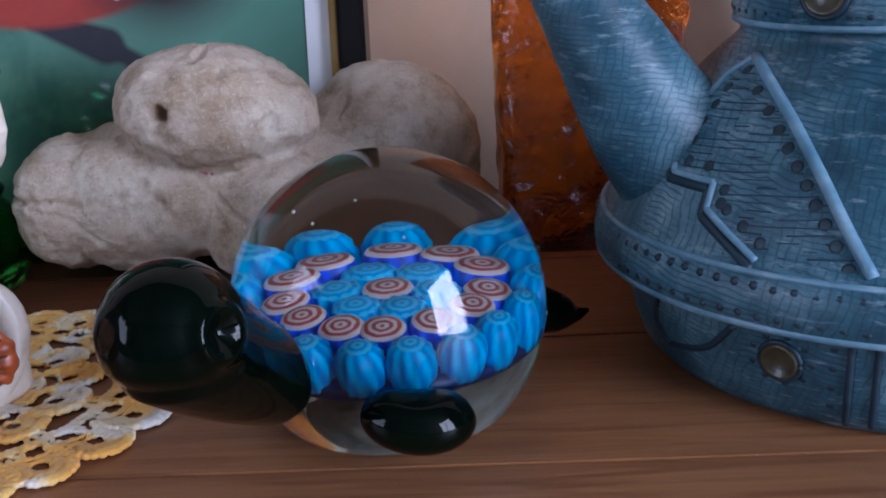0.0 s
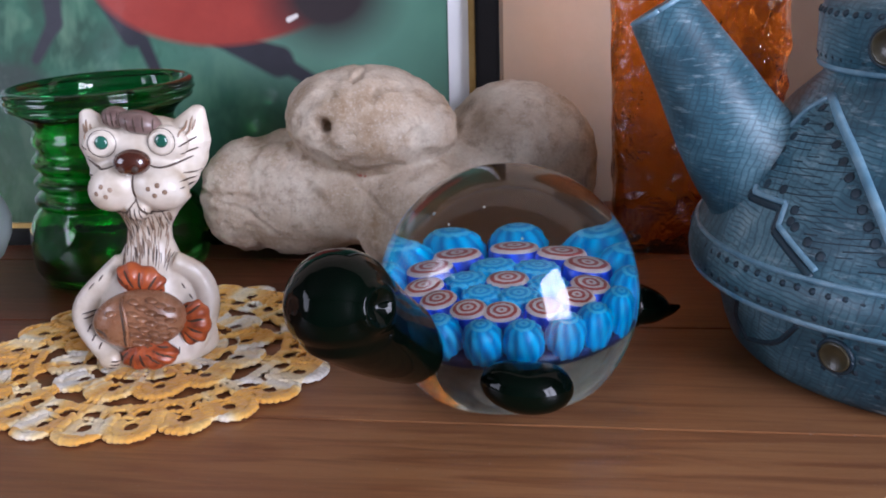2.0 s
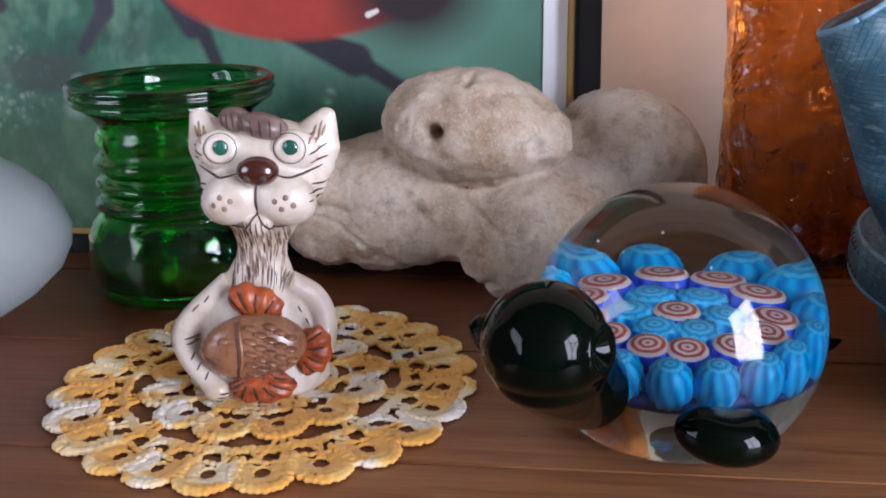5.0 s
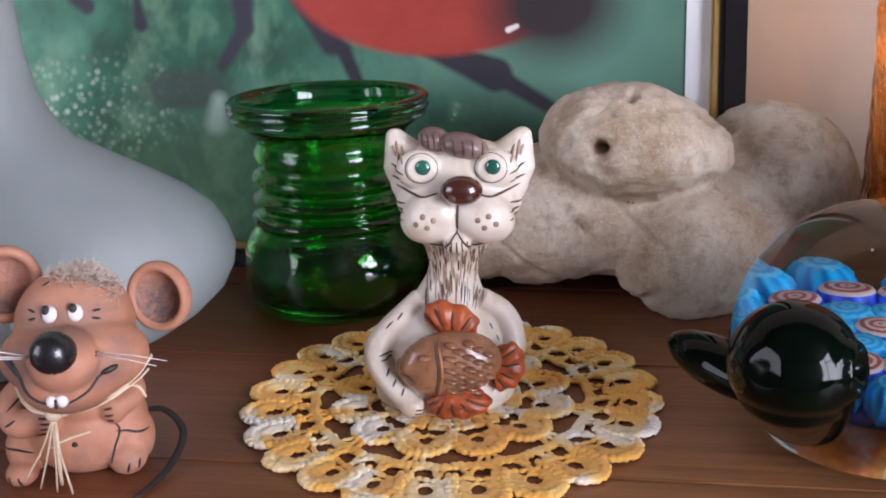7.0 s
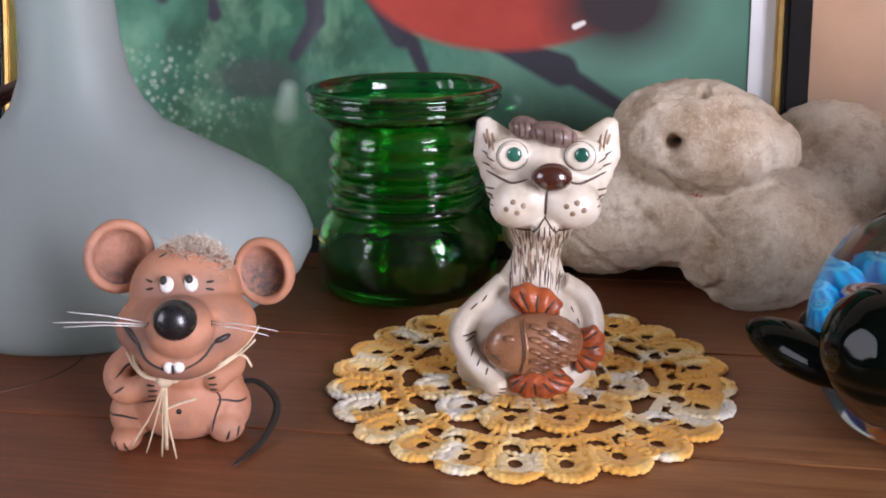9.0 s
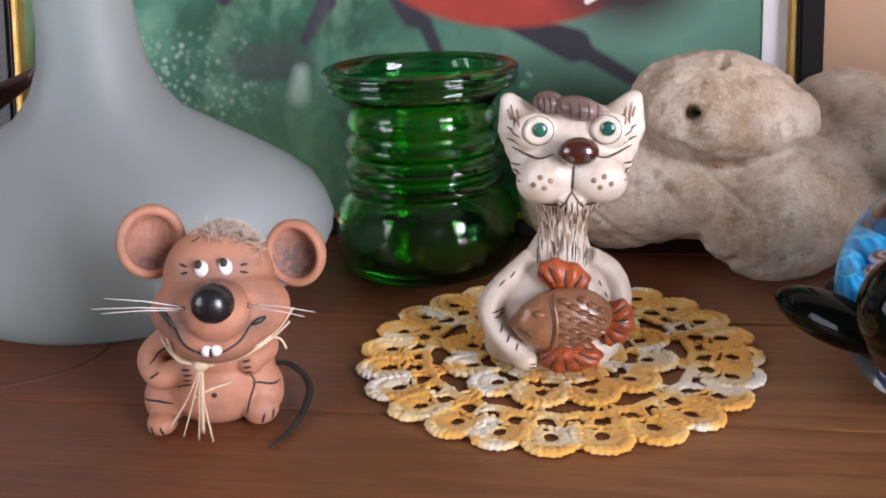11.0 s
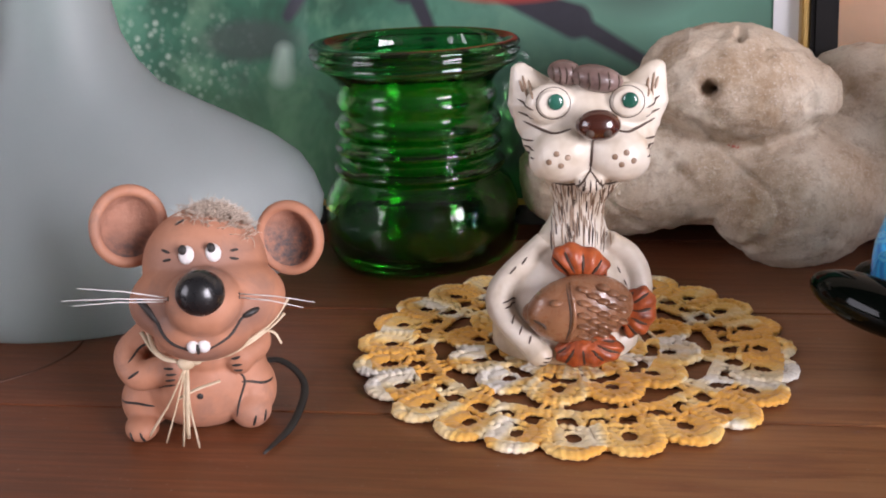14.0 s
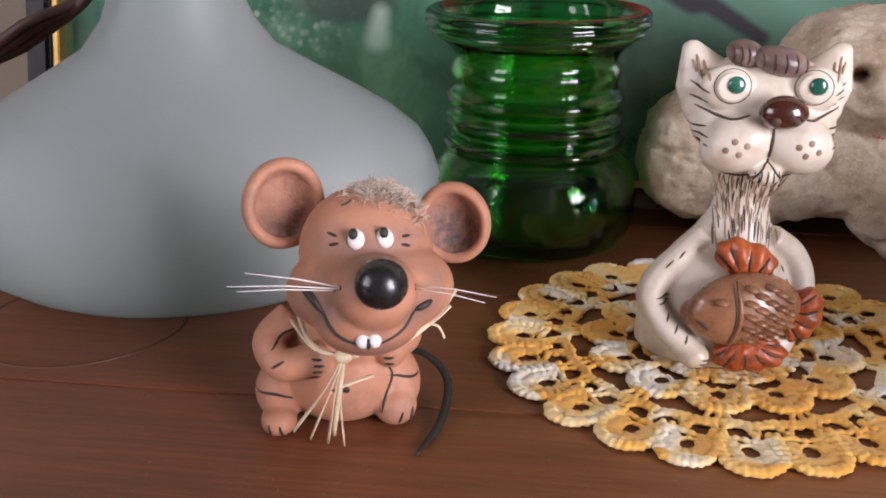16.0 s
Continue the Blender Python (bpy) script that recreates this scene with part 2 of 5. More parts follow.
def photo_material():
    """Green meadow photo with a round red form on dark limbs; places are metres on the print."""
    m, nt, b = nodes_of("green_photo_print")
    v = coords(nt)
    sep = nt.nodes.new("ShaderNodeSeparateXYZ")
    nt.links.new(v, sep.inputs[0])
    p = (sep.outputs[0], sep.outputs[2])
    big, mid = noise_node(nt, v, 17, 4, 0.55), noise_node(nt, v, 60, 4, 0.65)
    c = ramp(nt, big, [(0.30, (0.005, 0.031, 0.016)), (0.48, (0.022, 0.108, 0.060)), (0.62, (0.062, 0.195, 0.120)), (0.8, (0.16, 0.32, 0.22))])
    c = mixed(nt, oval(nt, p, (-0.085, 0.095), 0.07, 0.05, 1.3), c, (0.11, 0.25, 0.18))
    c = mixed(nt, maths(nt, "MULTIPLY", oval(nt, p, (-0.12, 0.055), 0.05, 0.022, 1.2), 0.8), c, (0.010, 0.045, 0.028))
    c = mixed(nt, maths(nt, "MULTIPLY", oval(nt, p, (-0.245, 0.025), 0.05, 0.03, 1.4), 0.6), c, (0.05, 0.13, 0.03))
    blades = noise_node(nt, coords(nt, scale=(1, 1, 0.7)), 48, 3, 0.6, 0.2)
    c = mixed(nt, maths(nt, "MULTIPLY", ramp(nt, blades, [(0.5, (0, 0, 0)), (0.75, (0.7, 0.7, 0.7))]), oval(nt, p, (-0.27, 0.06), 0.13, 0.09, 1.2)), c, (0.20, 0.36, 0.22))
    c = mixed(nt, maths(nt, "MULTIPLY", ramp(nt, blades, [(0.3, (0.8, 0.8, 0.8)), (0.46, (0, 0, 0))]), oval(nt, p, (-0.25, 0.05), 0.15, 0.07, 1.0)), c, (0.008, 0.04, 0.02))
    vor = add(nt, "ShaderNodeTexVoronoi", Scale=260.0)
    nt.links.new(v, vor.inputs["Vector"])
    peb = maths(nt, "MULTIPLY", ramp(nt, vor.outputs["Distance"], [(0.15, (1, 1, 1)), (0.5, (0, 0, 0))]), oval(nt, p, (-0.285, 0.072), 0.040, 0.018, 0.9))
    c = mixed(nt, maths(nt, "MULTIPLY", peb, ramp(nt, mid, [(0.4, (0, 0, 0)), (0.6, (0.8, 0.8, 0.8))])), c, (0.52, 0.60, 0.50))
    c = mixed(nt, maths(nt, "MULTIPLY", oval(nt, p, (-0.2412, 0.0790), 0.021, 0.0085, 0.5), 0.85), c, (0.035, 0.055, 0.045))
    dark = (0.012, 0.012, 0.016)
    for a, e, ra, re in (((-0.2145, 0.120), (-0.2135, 0.1055), 0.0050, 0.0042), ((-0.2135, 0.1055), (-0.2240, 0.0890), 0.0038, 0.0026), ((-0.186, 0.120), (-0.1740, 0.0985), 0.0072, 0.0056), ((-0.1690, 0.0955), (-0.1628, 0.0815), 0.0034, 0.0028),
                         ((-0.131, 0.0955), (-0.1025, 0.0838), 0.0040, 0.0072), ((-0.0985, 0.0815), (-0.076, 0.0680), 0.0036, 0.0028),
                         ((-0.2635, 0.120), (-0.2618, 0.1080), 0.0016, 0.0034), ((-0.296, 0.122), (-0.287, 0.1165), 0.0022, 0.0036)):
        c = mixed(nt, capsule(nt, p, a, e, ra, re, 0.0025), c, mixed(nt, mid, dark, (0.03, 0.03, 0.045)))
    red = mixed(nt, mid, (0.25, 0.020, 0.014), (0.40, 0.052, 0.032))
    c = mixed(nt, oval(nt, p, (-0.128, 0.132), 0.068, 0.040, 0.08), c, red)
    c = mixed(nt, oval(nt, p, (-0.078, 0.113), 0.027, 0.022, 0.9), c, (0.022, 0.014, 0.016))
    c = mixed(nt, capsule(nt, p, (-0.0970, 0.1025), (-0.0935, 0.1040), 0.0013, 0.001, 0.001), c, (0.75, 0.7, 0.65))
    c = mixed(nt, maths(nt, "MULTIPLY", capsule(nt, p, (-0.2262, 0.074), (-0.2275, 0.064), 0.003, 0.0045, 0.005), 0.8), c, (0.42, 0.52, 0.45))
    nt.links.new(c, b.inputs["Base Color"])
    b.inputs["Roughness"].default_value = 0.5
    b.inputs["Coat Weight"].default_value = 1.0
    b.inputs["Coat Roughness"].default_value = 0.03
    b.inputs["Coat IOR"].default_value = 1.5
    return m


def cane_material(name, inner, ring, side):
    """Glass cane: concentric rings on its top, ribbed colour on its side."""
    m, nt, b = nodes_of(name)
    tc = nt.nodes.new("ShaderNodeTexCoord")
    sep = nt.nodes.new("ShaderNodeSeparateXYZ")
    nt.links.new(tc.outputs["Object"], sep.inputs[0])
    x, y, z = sep.outputs
    wob = maths(nt, "MULTIPLY", noise_node(nt, tc.outputs["Object"], 700, 2), 0.0007)
    r = maths(nt, "ADD", maths(nt, "SQRT", maths(nt, "ADD", maths(nt, "MULTIPLY", x, x), maths(nt, "MULTIPLY", y, y))), wob)
    w = maths(nt, "SINE", maths(nt, "MULTIPLY", r, 2 * math.pi / 0.0016))
    rings = mixed(nt, maths(nt, "GREATER_THAN", w, 0.0), ring, inner)
    rings = mixed(nt, maths(nt, "GREATER_THAN", r, 0.0040), rings, ring)
    ang = maths(nt, "ARCTAN2", y, x)
    rib = maths(nt, "SINE", maths(nt, "ADD", maths(nt, "MULTIPLY", ang, 9.0), maths(nt, "MULTIPLY", z, 500.0)))
    sides = mixed(nt, maths(nt, "MULTIPLY", maths(nt, "ADD", rib, 1.0), 0.5), side, tuple(min(1, s * 2.2 + 0.03) for s in side))
    c = mixed(nt, maths(nt, "GREATER_THAN", z, 0.0), sides, rings)
    nt.links.new(c, b.inputs["Base Color"])
    b.inputs["Roughness"].default_value = 0.35
    return m


M = {}
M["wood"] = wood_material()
M["stone"] = stone_material()
M["yarn"] = yarn_material()
M["denim"] = denim_material()
M["photo"] = photo_material()
M["plaster"] = surface("cream_plaster", (0.40, 0.33, 0.25), (0.48, 0.405, 0.315), (0.54, 0.465, 0.38), 12, 160, 0.85, 0.3, 0.0006)
# unseen room is painted dark to cut bounced light and reflections
M["paint"] = surface("dark_room_paint", (0.065, 0.06, 0.055), (0.08, 0.075, 0.07), (0.095, 0.09, 0.085), 2, 90, 0.8, 0.15, 0.0006)
M["floorboards"] = surface("brown_floor", (0.10, 0.055, 0.03), (0.16, 0.09, 0.05), (0.22, 0.13, 0.07), 3, 60, 0.5, 0.2, 0.0006, stretch=(1, 6, 1))
M["black_lacquer"] = surface("black_lacquer", (0.006, 0.006, 0.006), (0.010, 0.009, 0.009), (0.015, 0.014, 0.013), 30, 400, 0.22, 0.05, 0.0002)
M["gold"] = surface("gilt_edge", (0.45, 0.27, 0.08), (0.62, 0.42, 0.15), (0.72, 0.52, 0.22), 60, 500, 0.35, 0.2, 0.0002, metal=1.0)
M["mat"] = surface("white_mat_board", (0.66, 0.66, 0.66), (0.74, 0.74, 0.74), (0.8, 0.8, 0.8), 20, 500, 0.8, 0.1, 0.0002)
M["cat_glaze"] = surface("cream_glaze", (0.50, 0.41, 0.30), (0.755, 0.68, 0.575), (0.82, 0.765, 0.68), 90, 420, 0.42, 0.25, 0.0003, coat=0.25)
M["cat_wash"] = surface("brown_washed_glaze", (0.20, 0.12, 0.07), (0.34, 0.23, 0.15), (0.55, 0.44, 0.34), 170, 500, 0.45, 0.3, 0.0003, coat=0.2)
M["scratch"] = surface("dark_brown_line", (0.045, 0.026, 0.016), (0.07, 0.042, 0.027), (0.10, 0.06, 0.04), 200, 800, 0.6)
M["hair_brown"] = surface("mauve_brown_glaze", (0.12, 0.075, 0.065), (0.22, 0.145, 0.125), (0.32, 0.23, 0.20), 160, 600, 0.4, coat=0.2)
M["nose_brown"] = surface("glossy_brown", (0.040, 0.010, 0.006), (0.065, 0.017, 0.009), (0.09, 0.028, 0.016), 120, 500, 0.2, 0.1, 0.0002, coat=1.0)
M["eye_green"] = surface("green_bead", (0.012, 0.075, 0.05), (0.02, 0.12, 0.08), (0.04, 0.17, 0.12), 200, 700, 0.2, 0.05, 0.0001, coat=0.8)
M["fish_brown"] = surface("caramel_glaze", (0.17, 0.075, 0.036), (0.29, 0.135, 0.068), (0.38, 0.19, 0.10), 150, 500, 0.28, 0.15, 0.0003, coat=0.45)
M["fin_orange"] = surface("orange_glaze", (0.16, 0.030, 0.010), (0.50, 0.10, 0.022), (0.62, 0.16, 0.04), 200, 500, 0.4, 0.4, 0.0005, coat=0.3)
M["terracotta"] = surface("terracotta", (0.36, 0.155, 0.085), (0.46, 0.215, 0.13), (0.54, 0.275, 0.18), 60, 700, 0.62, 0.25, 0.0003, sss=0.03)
tnt, tb = M["terracotta"].node_tree, M["terracotta"].node_tree.nodes["Principled BSDF"]
rubbed = ramp(tnt, noise_node(tnt, coords(tnt), 95, 4, 0.65, 0.6), [(0.52, (0, 0, 0)), (0.72, (0.55, 0.55, 0.55))])
tcol = mixed(tnt, rubbed, tb.inputs["Base Color"].links[0].from_socket, (0.20, 0.12, 0.095))
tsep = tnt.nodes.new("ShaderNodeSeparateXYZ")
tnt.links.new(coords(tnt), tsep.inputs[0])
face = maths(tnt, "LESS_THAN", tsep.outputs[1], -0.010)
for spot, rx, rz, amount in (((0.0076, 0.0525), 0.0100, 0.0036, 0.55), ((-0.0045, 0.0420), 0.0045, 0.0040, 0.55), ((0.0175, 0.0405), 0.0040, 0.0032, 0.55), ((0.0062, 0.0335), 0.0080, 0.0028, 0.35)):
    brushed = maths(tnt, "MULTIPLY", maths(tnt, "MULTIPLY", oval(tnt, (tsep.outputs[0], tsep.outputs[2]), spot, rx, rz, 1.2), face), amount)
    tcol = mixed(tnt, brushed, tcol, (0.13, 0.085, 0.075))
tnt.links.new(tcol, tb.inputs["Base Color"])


def ear_material():
    """Terracotta hollow with grey soot rubbed into its lower part."""
    m = surface("ear_hollow", (0.24, 0.115, 0.078), (0.42, 0.205, 0.135), (0.50, 0.27, 0.185), 160, 700, 0.75, 0.7, 0.0010)
    nt, b = m.node_tree, m.node_tree.nodes["Principled BSDF"]
    v = coords(nt)
    sep = nt.nodes.new("ShaderNodeSeparateXYZ")
    nt.links.new(v, sep.inputs[0])
    low = maths(nt, "DIVIDE", maths(nt, "SUBTRACT", 0.0560, sep.outputs[2]), 0.006, True)
    rub = maths(nt, "MULTIPLY", low, ramp(nt, noise_node(nt, v, 420, 4, 0.7), [(0.35, (0, 0, 0)), (0.6, (0.9, 0.9, 0.9))]))
    old = b.inputs["Base Color"].links[0].from_socket
    nt.links.new(mixed(nt, rub, old, (0.07, 0.075, 0.08)), b.inputs["Base Color"])
    return m


M["ear_inside"] = ear_material()
M["soot"] = surface("black_paint_line", (0.014, 0.012, 0.011), (0.022, 0.018, 0.016), (0.035, 0.028, 0.024), 150, 700, 0.55)
M["nose_black"] = surface("black_gloss_nose", (0.008, 0.008, 0.009), (0.013, 0.013, 0.014), (0.022, 0.022, 0.024), 150, 600, 0.28, 0.15, 0.0002, coat=0.3)
M["white_paint"] = surface("white_enamel", (0.66, 0.62, 0.60), (0.76, 0.73, 0.71), (0.82, 0.80, 0.78), 200, 700, 0.35)
M["raffia"] = surface("pale_raffia", (0.50, 0.38, 0.24), (0.66, 0.54, 0.38), (0.76, 0.66, 0.50), 150, 900, 0.6, 0.3, 0.0002)
M["fuzz"] = surface("grey_brown_fluff", (0.46, 0.37, 0.29), (0.60, 0.50, 0.41), (0.72, 0.63, 0.54), 200, 900, 0.9)
M["leather"] = surface("black_leather_cord", (0.010, 0.009, 0.008), (0.018, 0.016, 0.014), (0.03, 0.027, 0.024), 150, 700, 0.5)
M["frost"] = surface("frosted_glass", (0.44, 0.50, 0.495), (0.49, 0.55, 0.545), (0.54, 0.60, 0.595), 18, 900, 0.55, 0.12, 0.0002, sss=0.6)
fnt, fb = M["frost"].node_tree, M["frost"].node_tree.nodes["Principled BSDF"]
smudge = ramp(fnt, noise_node(fnt, coords(fnt), 60, 4, 0.7, 0.8), [(0.62, (0, 0, 0)), (0.80, (0.35, 0.35, 0.35))])
speck = ramp(fnt, noise_node(fnt, coords(fnt), 420, 1), [(0.77, (0, 0, 0)), (0.80, (0.6, 0.6, 0.6))])
fnt.links.new(mixed(fnt, maths(fnt, "MAXIMUM", smudge, speck), fb.inputs["Base Color"].links[0].from_socket, (0.46, 0.48, 0.49)), fb.inputs["Base Color"])
fb.inputs["Transmission Weight"].default_value = 0.65
fb.inputs["Roughness"].default_value = 0.75
M["frost"].node_tree.nodes["Principled BSDF"].inputs["Subsurface Radius"].default_value = (0.03, 0.03, 0.03)
fb.inputs["Subsurface Scale"].default_value = 1.0
M["green_glass"] = glass("green_bottle_glass", (0.15, 0.70, 0.13), 0.015, 1.5, 0.3, 55.0, 0.002)
M["rim_glass"] = glass("dark_green_glass", (0.05, 0.33, 0.09), 0.015, 1.5)
M["clear_glass"] = glass("clear_glass", (0.66, 0.86, 0.90), 0.0, 1.5)
M["amber_glass"] = glass("amber_glass", (0.62, 0.165, 0.016), 0.04, 1.5, 0.9, 80.0, 0.005)
M["dark_glass"] = surface("black_green_glass", (0.0008, 0.0018, 0.0012), (0.001, 0.003, 0.0016), (0.0012, 0.005, 0.0025), 60, 300, 0.06, 0.0, 0.0001)
M["dark_glass"].node_tree.nodes["Principled BSDF"].inputs["Specular IOR Level"].default_value = 0.17
M["cobalt"] = surface("cobalt_glaze", (0.012, 0.012, 0.06), (0.02, 0.02, 0.10), (0.035, 0.035, 0.15), 40, 400, 0.2, 0.05, 0.0002, coat=0.6)
M["brass_button"] = surface("olive_brass", (0.03, 0.027, 0.014), (0.055, 0.048, 0.022), (0.09, 0.08, 0.04), 120, 600, 0.4, coat=0.3)
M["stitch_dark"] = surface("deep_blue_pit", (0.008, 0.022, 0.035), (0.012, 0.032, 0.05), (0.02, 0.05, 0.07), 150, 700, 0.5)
M["seam_light"] = surface("worn_pale_blue", (0.09, 0.20, 0.28), (0.18, 0.32, 0.41), (0.34, 0.48, 0.56), 120, 700, 0.45, coat=0.2)
M["brown_cord"] = surface("brown_wicker", (0.035, 0.014, 0.010), (0.06, 0.025, 0.018), (0.09, 0.04, 0.03), 120, 600, 0.5)
M["ring_mark"] = surface("dark_wood_stain", (0.075, 0.030, 0.016), (0.095, 0.038, 0.020), (0.12, 0.048, 0.025), 60, 500, 0.5)
M["red_fleck"] = surface("red_paint_fleck", (0.40, 0.10, 0.07), (0.48, 0.14, 0.10), (0.52, 0.20, 0.15), 200, 900, 0.7)
M["cane_red"] = cane_material("red_white_cane", (0.52, 0.060, 0.045), (0.86, 0.60, 0.56), (0.012, 0.05, 0.55))
M["cane_blue"] = cane_material("blue_cane", (0.010, 0.36, 0.80), (0.13, 0.60, 0.92), (0.003, 0.25, 0.72))


# ---- mesh helpers ----
from mathutils.bvhtree import BVHTree


def finish(bm, name, mats, smooth=True):
    me = bpy.data.meshes.new(name)
    bmesh.ops.recalc_face_normals(bm, faces=bm.faces[:])
    if smooth:
        for f in bm.faces:
            f.smooth = True
    bm.to_mesh(me)
    bm.free()
    for m in (mats if isinstance(mats, (list, tuple)) else [mats]):
        me.materials.append(m)
    return me


def part(name, bm, material, parent=None, label="", smooth=True):
    ob = new(name, finish(bm, name, material, smooth))
    if parent:
        ob.parent = parent
    if label:
        ob["label"] = label
    return ob


def thing(name, m, label, category, group="", kind=""):
    e = new(name)
    e.empty_display_size = 0.02
    e.matrix_world = m
    return tagged(e, label, category, group, kind)


def ball(bm, c, r, m=None, seg=24, index=0):
    """An ellipsoid with half axes r at c."""
    r = r if isinstance(r, tuple) else (r, r, r)
    mat = Matrix.Translation(c) @ (m or Matrix()) @ Matrix.Diagonal((*r, 1))
    rows = max(4, seg // 2)
    top, low = bm.verts.new(mat @ Vector((0, 0, 1))), bm.verts.new(mat @ Vector((0, 0, -1)))
    rings = []
    for i in range(1, rows):
        b = math.pi * i / rows
        rings.append([bm.verts.new(mat @ Vector((math.sin(b) * math.cos(2 * math.pi * k / seg), math.sin(b) * math.sin(2 * math.pi * k / seg), math.cos(b)))) for k in range(seg)])
    for k in range(seg):
        j = (k + 1) % seg
        bm.faces.new((top, rings[0][k], rings[0][j])).material_index = index
        bm.faces.new((low, rings[-1][j], rings[-1][k])).material_index = index
        for q, w in zip(rings, rings[1:]):
            bm.faces.new((q[k], w[k], w[j], q[j])).material_index = index


def tube(bm, pts, radii, seg=8, index=0, flat=1.0, cap=True):
    """A round tube along pts; radii: one number or one a point. flat squeezes it across."""
    pts = [Vector(p) for p in pts]
    n = len(pts)
    radii = [radii] * n if isinstance(radii, (int, float)) else radii
    rings, up = [], Vector((0.13, -0.2, 1))
    for i, p in enumerate(pts):
        d = (pts[min(i + 1, n - 1)] - pts[max(i - 1, 0)]).normalized()
        a = d.cross(up)
        a = a.normalized() if a.length > 1e-6 else Vector((1, 0, 0))
        b = a.cross(d)
        rings.append([bm.verts.new(p + radii[i] * (math.cos(2 * math.pi * k / seg) * a + flat * math.sin(2 * math.pi * k / seg) * b)) for k in range(seg)])
    for q, r in zip(rings, rings[1:]):
        for k in range(seg):
            bm.faces.new((q[k], q[(k + 1) % seg], r[(k + 1) % seg], r[k])).material_index = index
    if cap:
        bm.faces.new(rings[0]).material_index = index
        bm.faces.new(rings[-1][::-1]).material_index = index


def curve_points(pts, n):
    """A smooth line through pts, in n steps."""
    pts = [Vector(p) for p in pts]
    pts = [2 * pts[0] - pts[1]] + pts + [2 * pts[-1] - pts[-2]]
    out = []
    m = len(pts) - 3
    for k in range(n + 1):
        s = k / n * m
        i = min(int(s), m - 1)
        t = s - i
        a, b, c, d = pts[i:i + 4]
        out.append(0.5 * (2 * b + (c - a) * t + (2 * a - 5 * b + 4 * c - d) * t * t + (3 * b - a - 3 * c + d) * t ** 3))
    return out


def lathe(bm, profile, seg=64, index=0, sx=1.0, sy=1.0, closed=False):
    """Profile points (r, z) turned round z."""
    rings = []
    for r, z in profile:
        if r < 1e-6:
            rings.append([bm.verts.new((0, 0, z))])
        else:
            rings.append([bm.verts.new((sx * r * math.cos(2 * math.pi * k / seg), sy * r * math.sin(2 * math.pi * k / seg), z)) for k in range(seg)])
    pairs = list(zip(rings, rings[1:])) + ([(rings[-1], rings[0])] if closed else [])
    for q, r in pairs:
        for k in range(seg):
            j = (k + 1) % seg
            if len(q) == 1:
                vs = [q[0], r[j], r[k]]
            elif len(r) == 1:
                vs = [q[k], q[j], r[0]]
            else:
                vs = [q[k], q[j], r[j], r[k]]
            bm.faces.new(vs).material_index = index


def box(bm, lo, hi, bevel=0.0, index=0):
    lo, hi = Vector(lo), Vector(hi)
    c, s = (lo + hi) / 2, hi - lo
    out = bmesh.ops.create_cube(bm, size=1, matrix=Matrix.Translation(c) @ Matrix.Diagonal((*s, 1)))
    fs = {f for v in out["verts"] for f in v.link_faces}
    for f in fs:
        f.material_index = index
    if bevel:
        bmesh.ops.bevel(bm, geom=list({e for f in fs for e in f.edges}), offset=bevel, segments=2, affect="EDGES")


def blended(bm, voxel, rounds=6, factor=0.5):
    """The shapes of bm melted into one skin; a bmesh again."""
    me = bpy.data.meshes.new("blend")
    bm.to_mesh(me)
    bm.free()
    ob = bpy.data.objects.new("blend", me)
    scene.collection.objects.link(ob)
    r = ob.modifiers.new("r", "REMESH")
    r.mode, r.voxel_size = "VOXEL", voxel
    s = ob.modifiers.new("s", "SMOOTH")
    s.factor, s.iterations = factor, rounds
    dg = bpy.context.evaluated_depsgraph_get()
    dg.update()
    ev = ob.evaluated_get(dg)
    out = bmesh.new()
    tmp = ev.to_mesh()
    out.from_mesh(tmp)
    ev.to_mesh_clear()
    bpy.data.objects.remove(ob)
    bpy.data.meshes.remove(me)
    return out


def front_hit(tree, x, z, y0=-0.2, way=(0, 1, 0)):
    p, n, _, _ = tree.ray_cast(Vector((x, y0, z)), Vector(way))
    return (p, n) if p else (None, None)


def stroke(bm, tree, pts, r, index, steps=10, lift=0.0, taper=True, seg=6, y0=-0.2):
    """A line drawn on the front of a surface through (x, z) points."""
    line = [(p[0], p[1]) for p in curve_points([(x, z, 0) for x, z in pts], steps)] if len(pts) > 2 else [tuple(Vector(pts[0]).lerp(Vector(pts[1]), k / steps)) for k in range(steps + 1)]
    on = []
    for x, z in line:
        p, n = front_hit(tree, x, z, y0)
        if p:
            on.append(p + n * lift)
    if len(on) > 2:
        k = len(on) - 1
        radii = [r * (0.35 + 0.65 * math.sin(math.pi * min(1, max(0, i / k))) ** 0.5) if taper else r for i in range(k + 1)]
        tube(bm, on, radii, seg, index)


def dot(bm, tree, x, z, r, index, lift=0.0, squash=0.5, seg=12):
    p, n = front_hit(tree, x, z)
    if p:
        ball(bm, p + n * lift, (r, r, r * squash), n.to_track_quat("Z", "Y").to_matrix().to_4x4(), seg, index)


# ---- setting ----
def setting(name, bm, material, label, smooth=False):
    ob = part(name, bm, material, None, "", smooth)
    ob.matrix_world = SET
    return tagged(ob, label, name.split("_")[0], kind="structure")


WALL_V, FLOOR_Z, CEIL_Z = 0.425, -1.1, 1.5
bm = bmesh.new()
box(bm, (-1.94, WALL_V, FLOOR_Z), (2.04, WALL_V + 0.14, CEIL_Z))
setting("wall_north", bm, M["plaster"], "cream plastered wall behind the shelf")


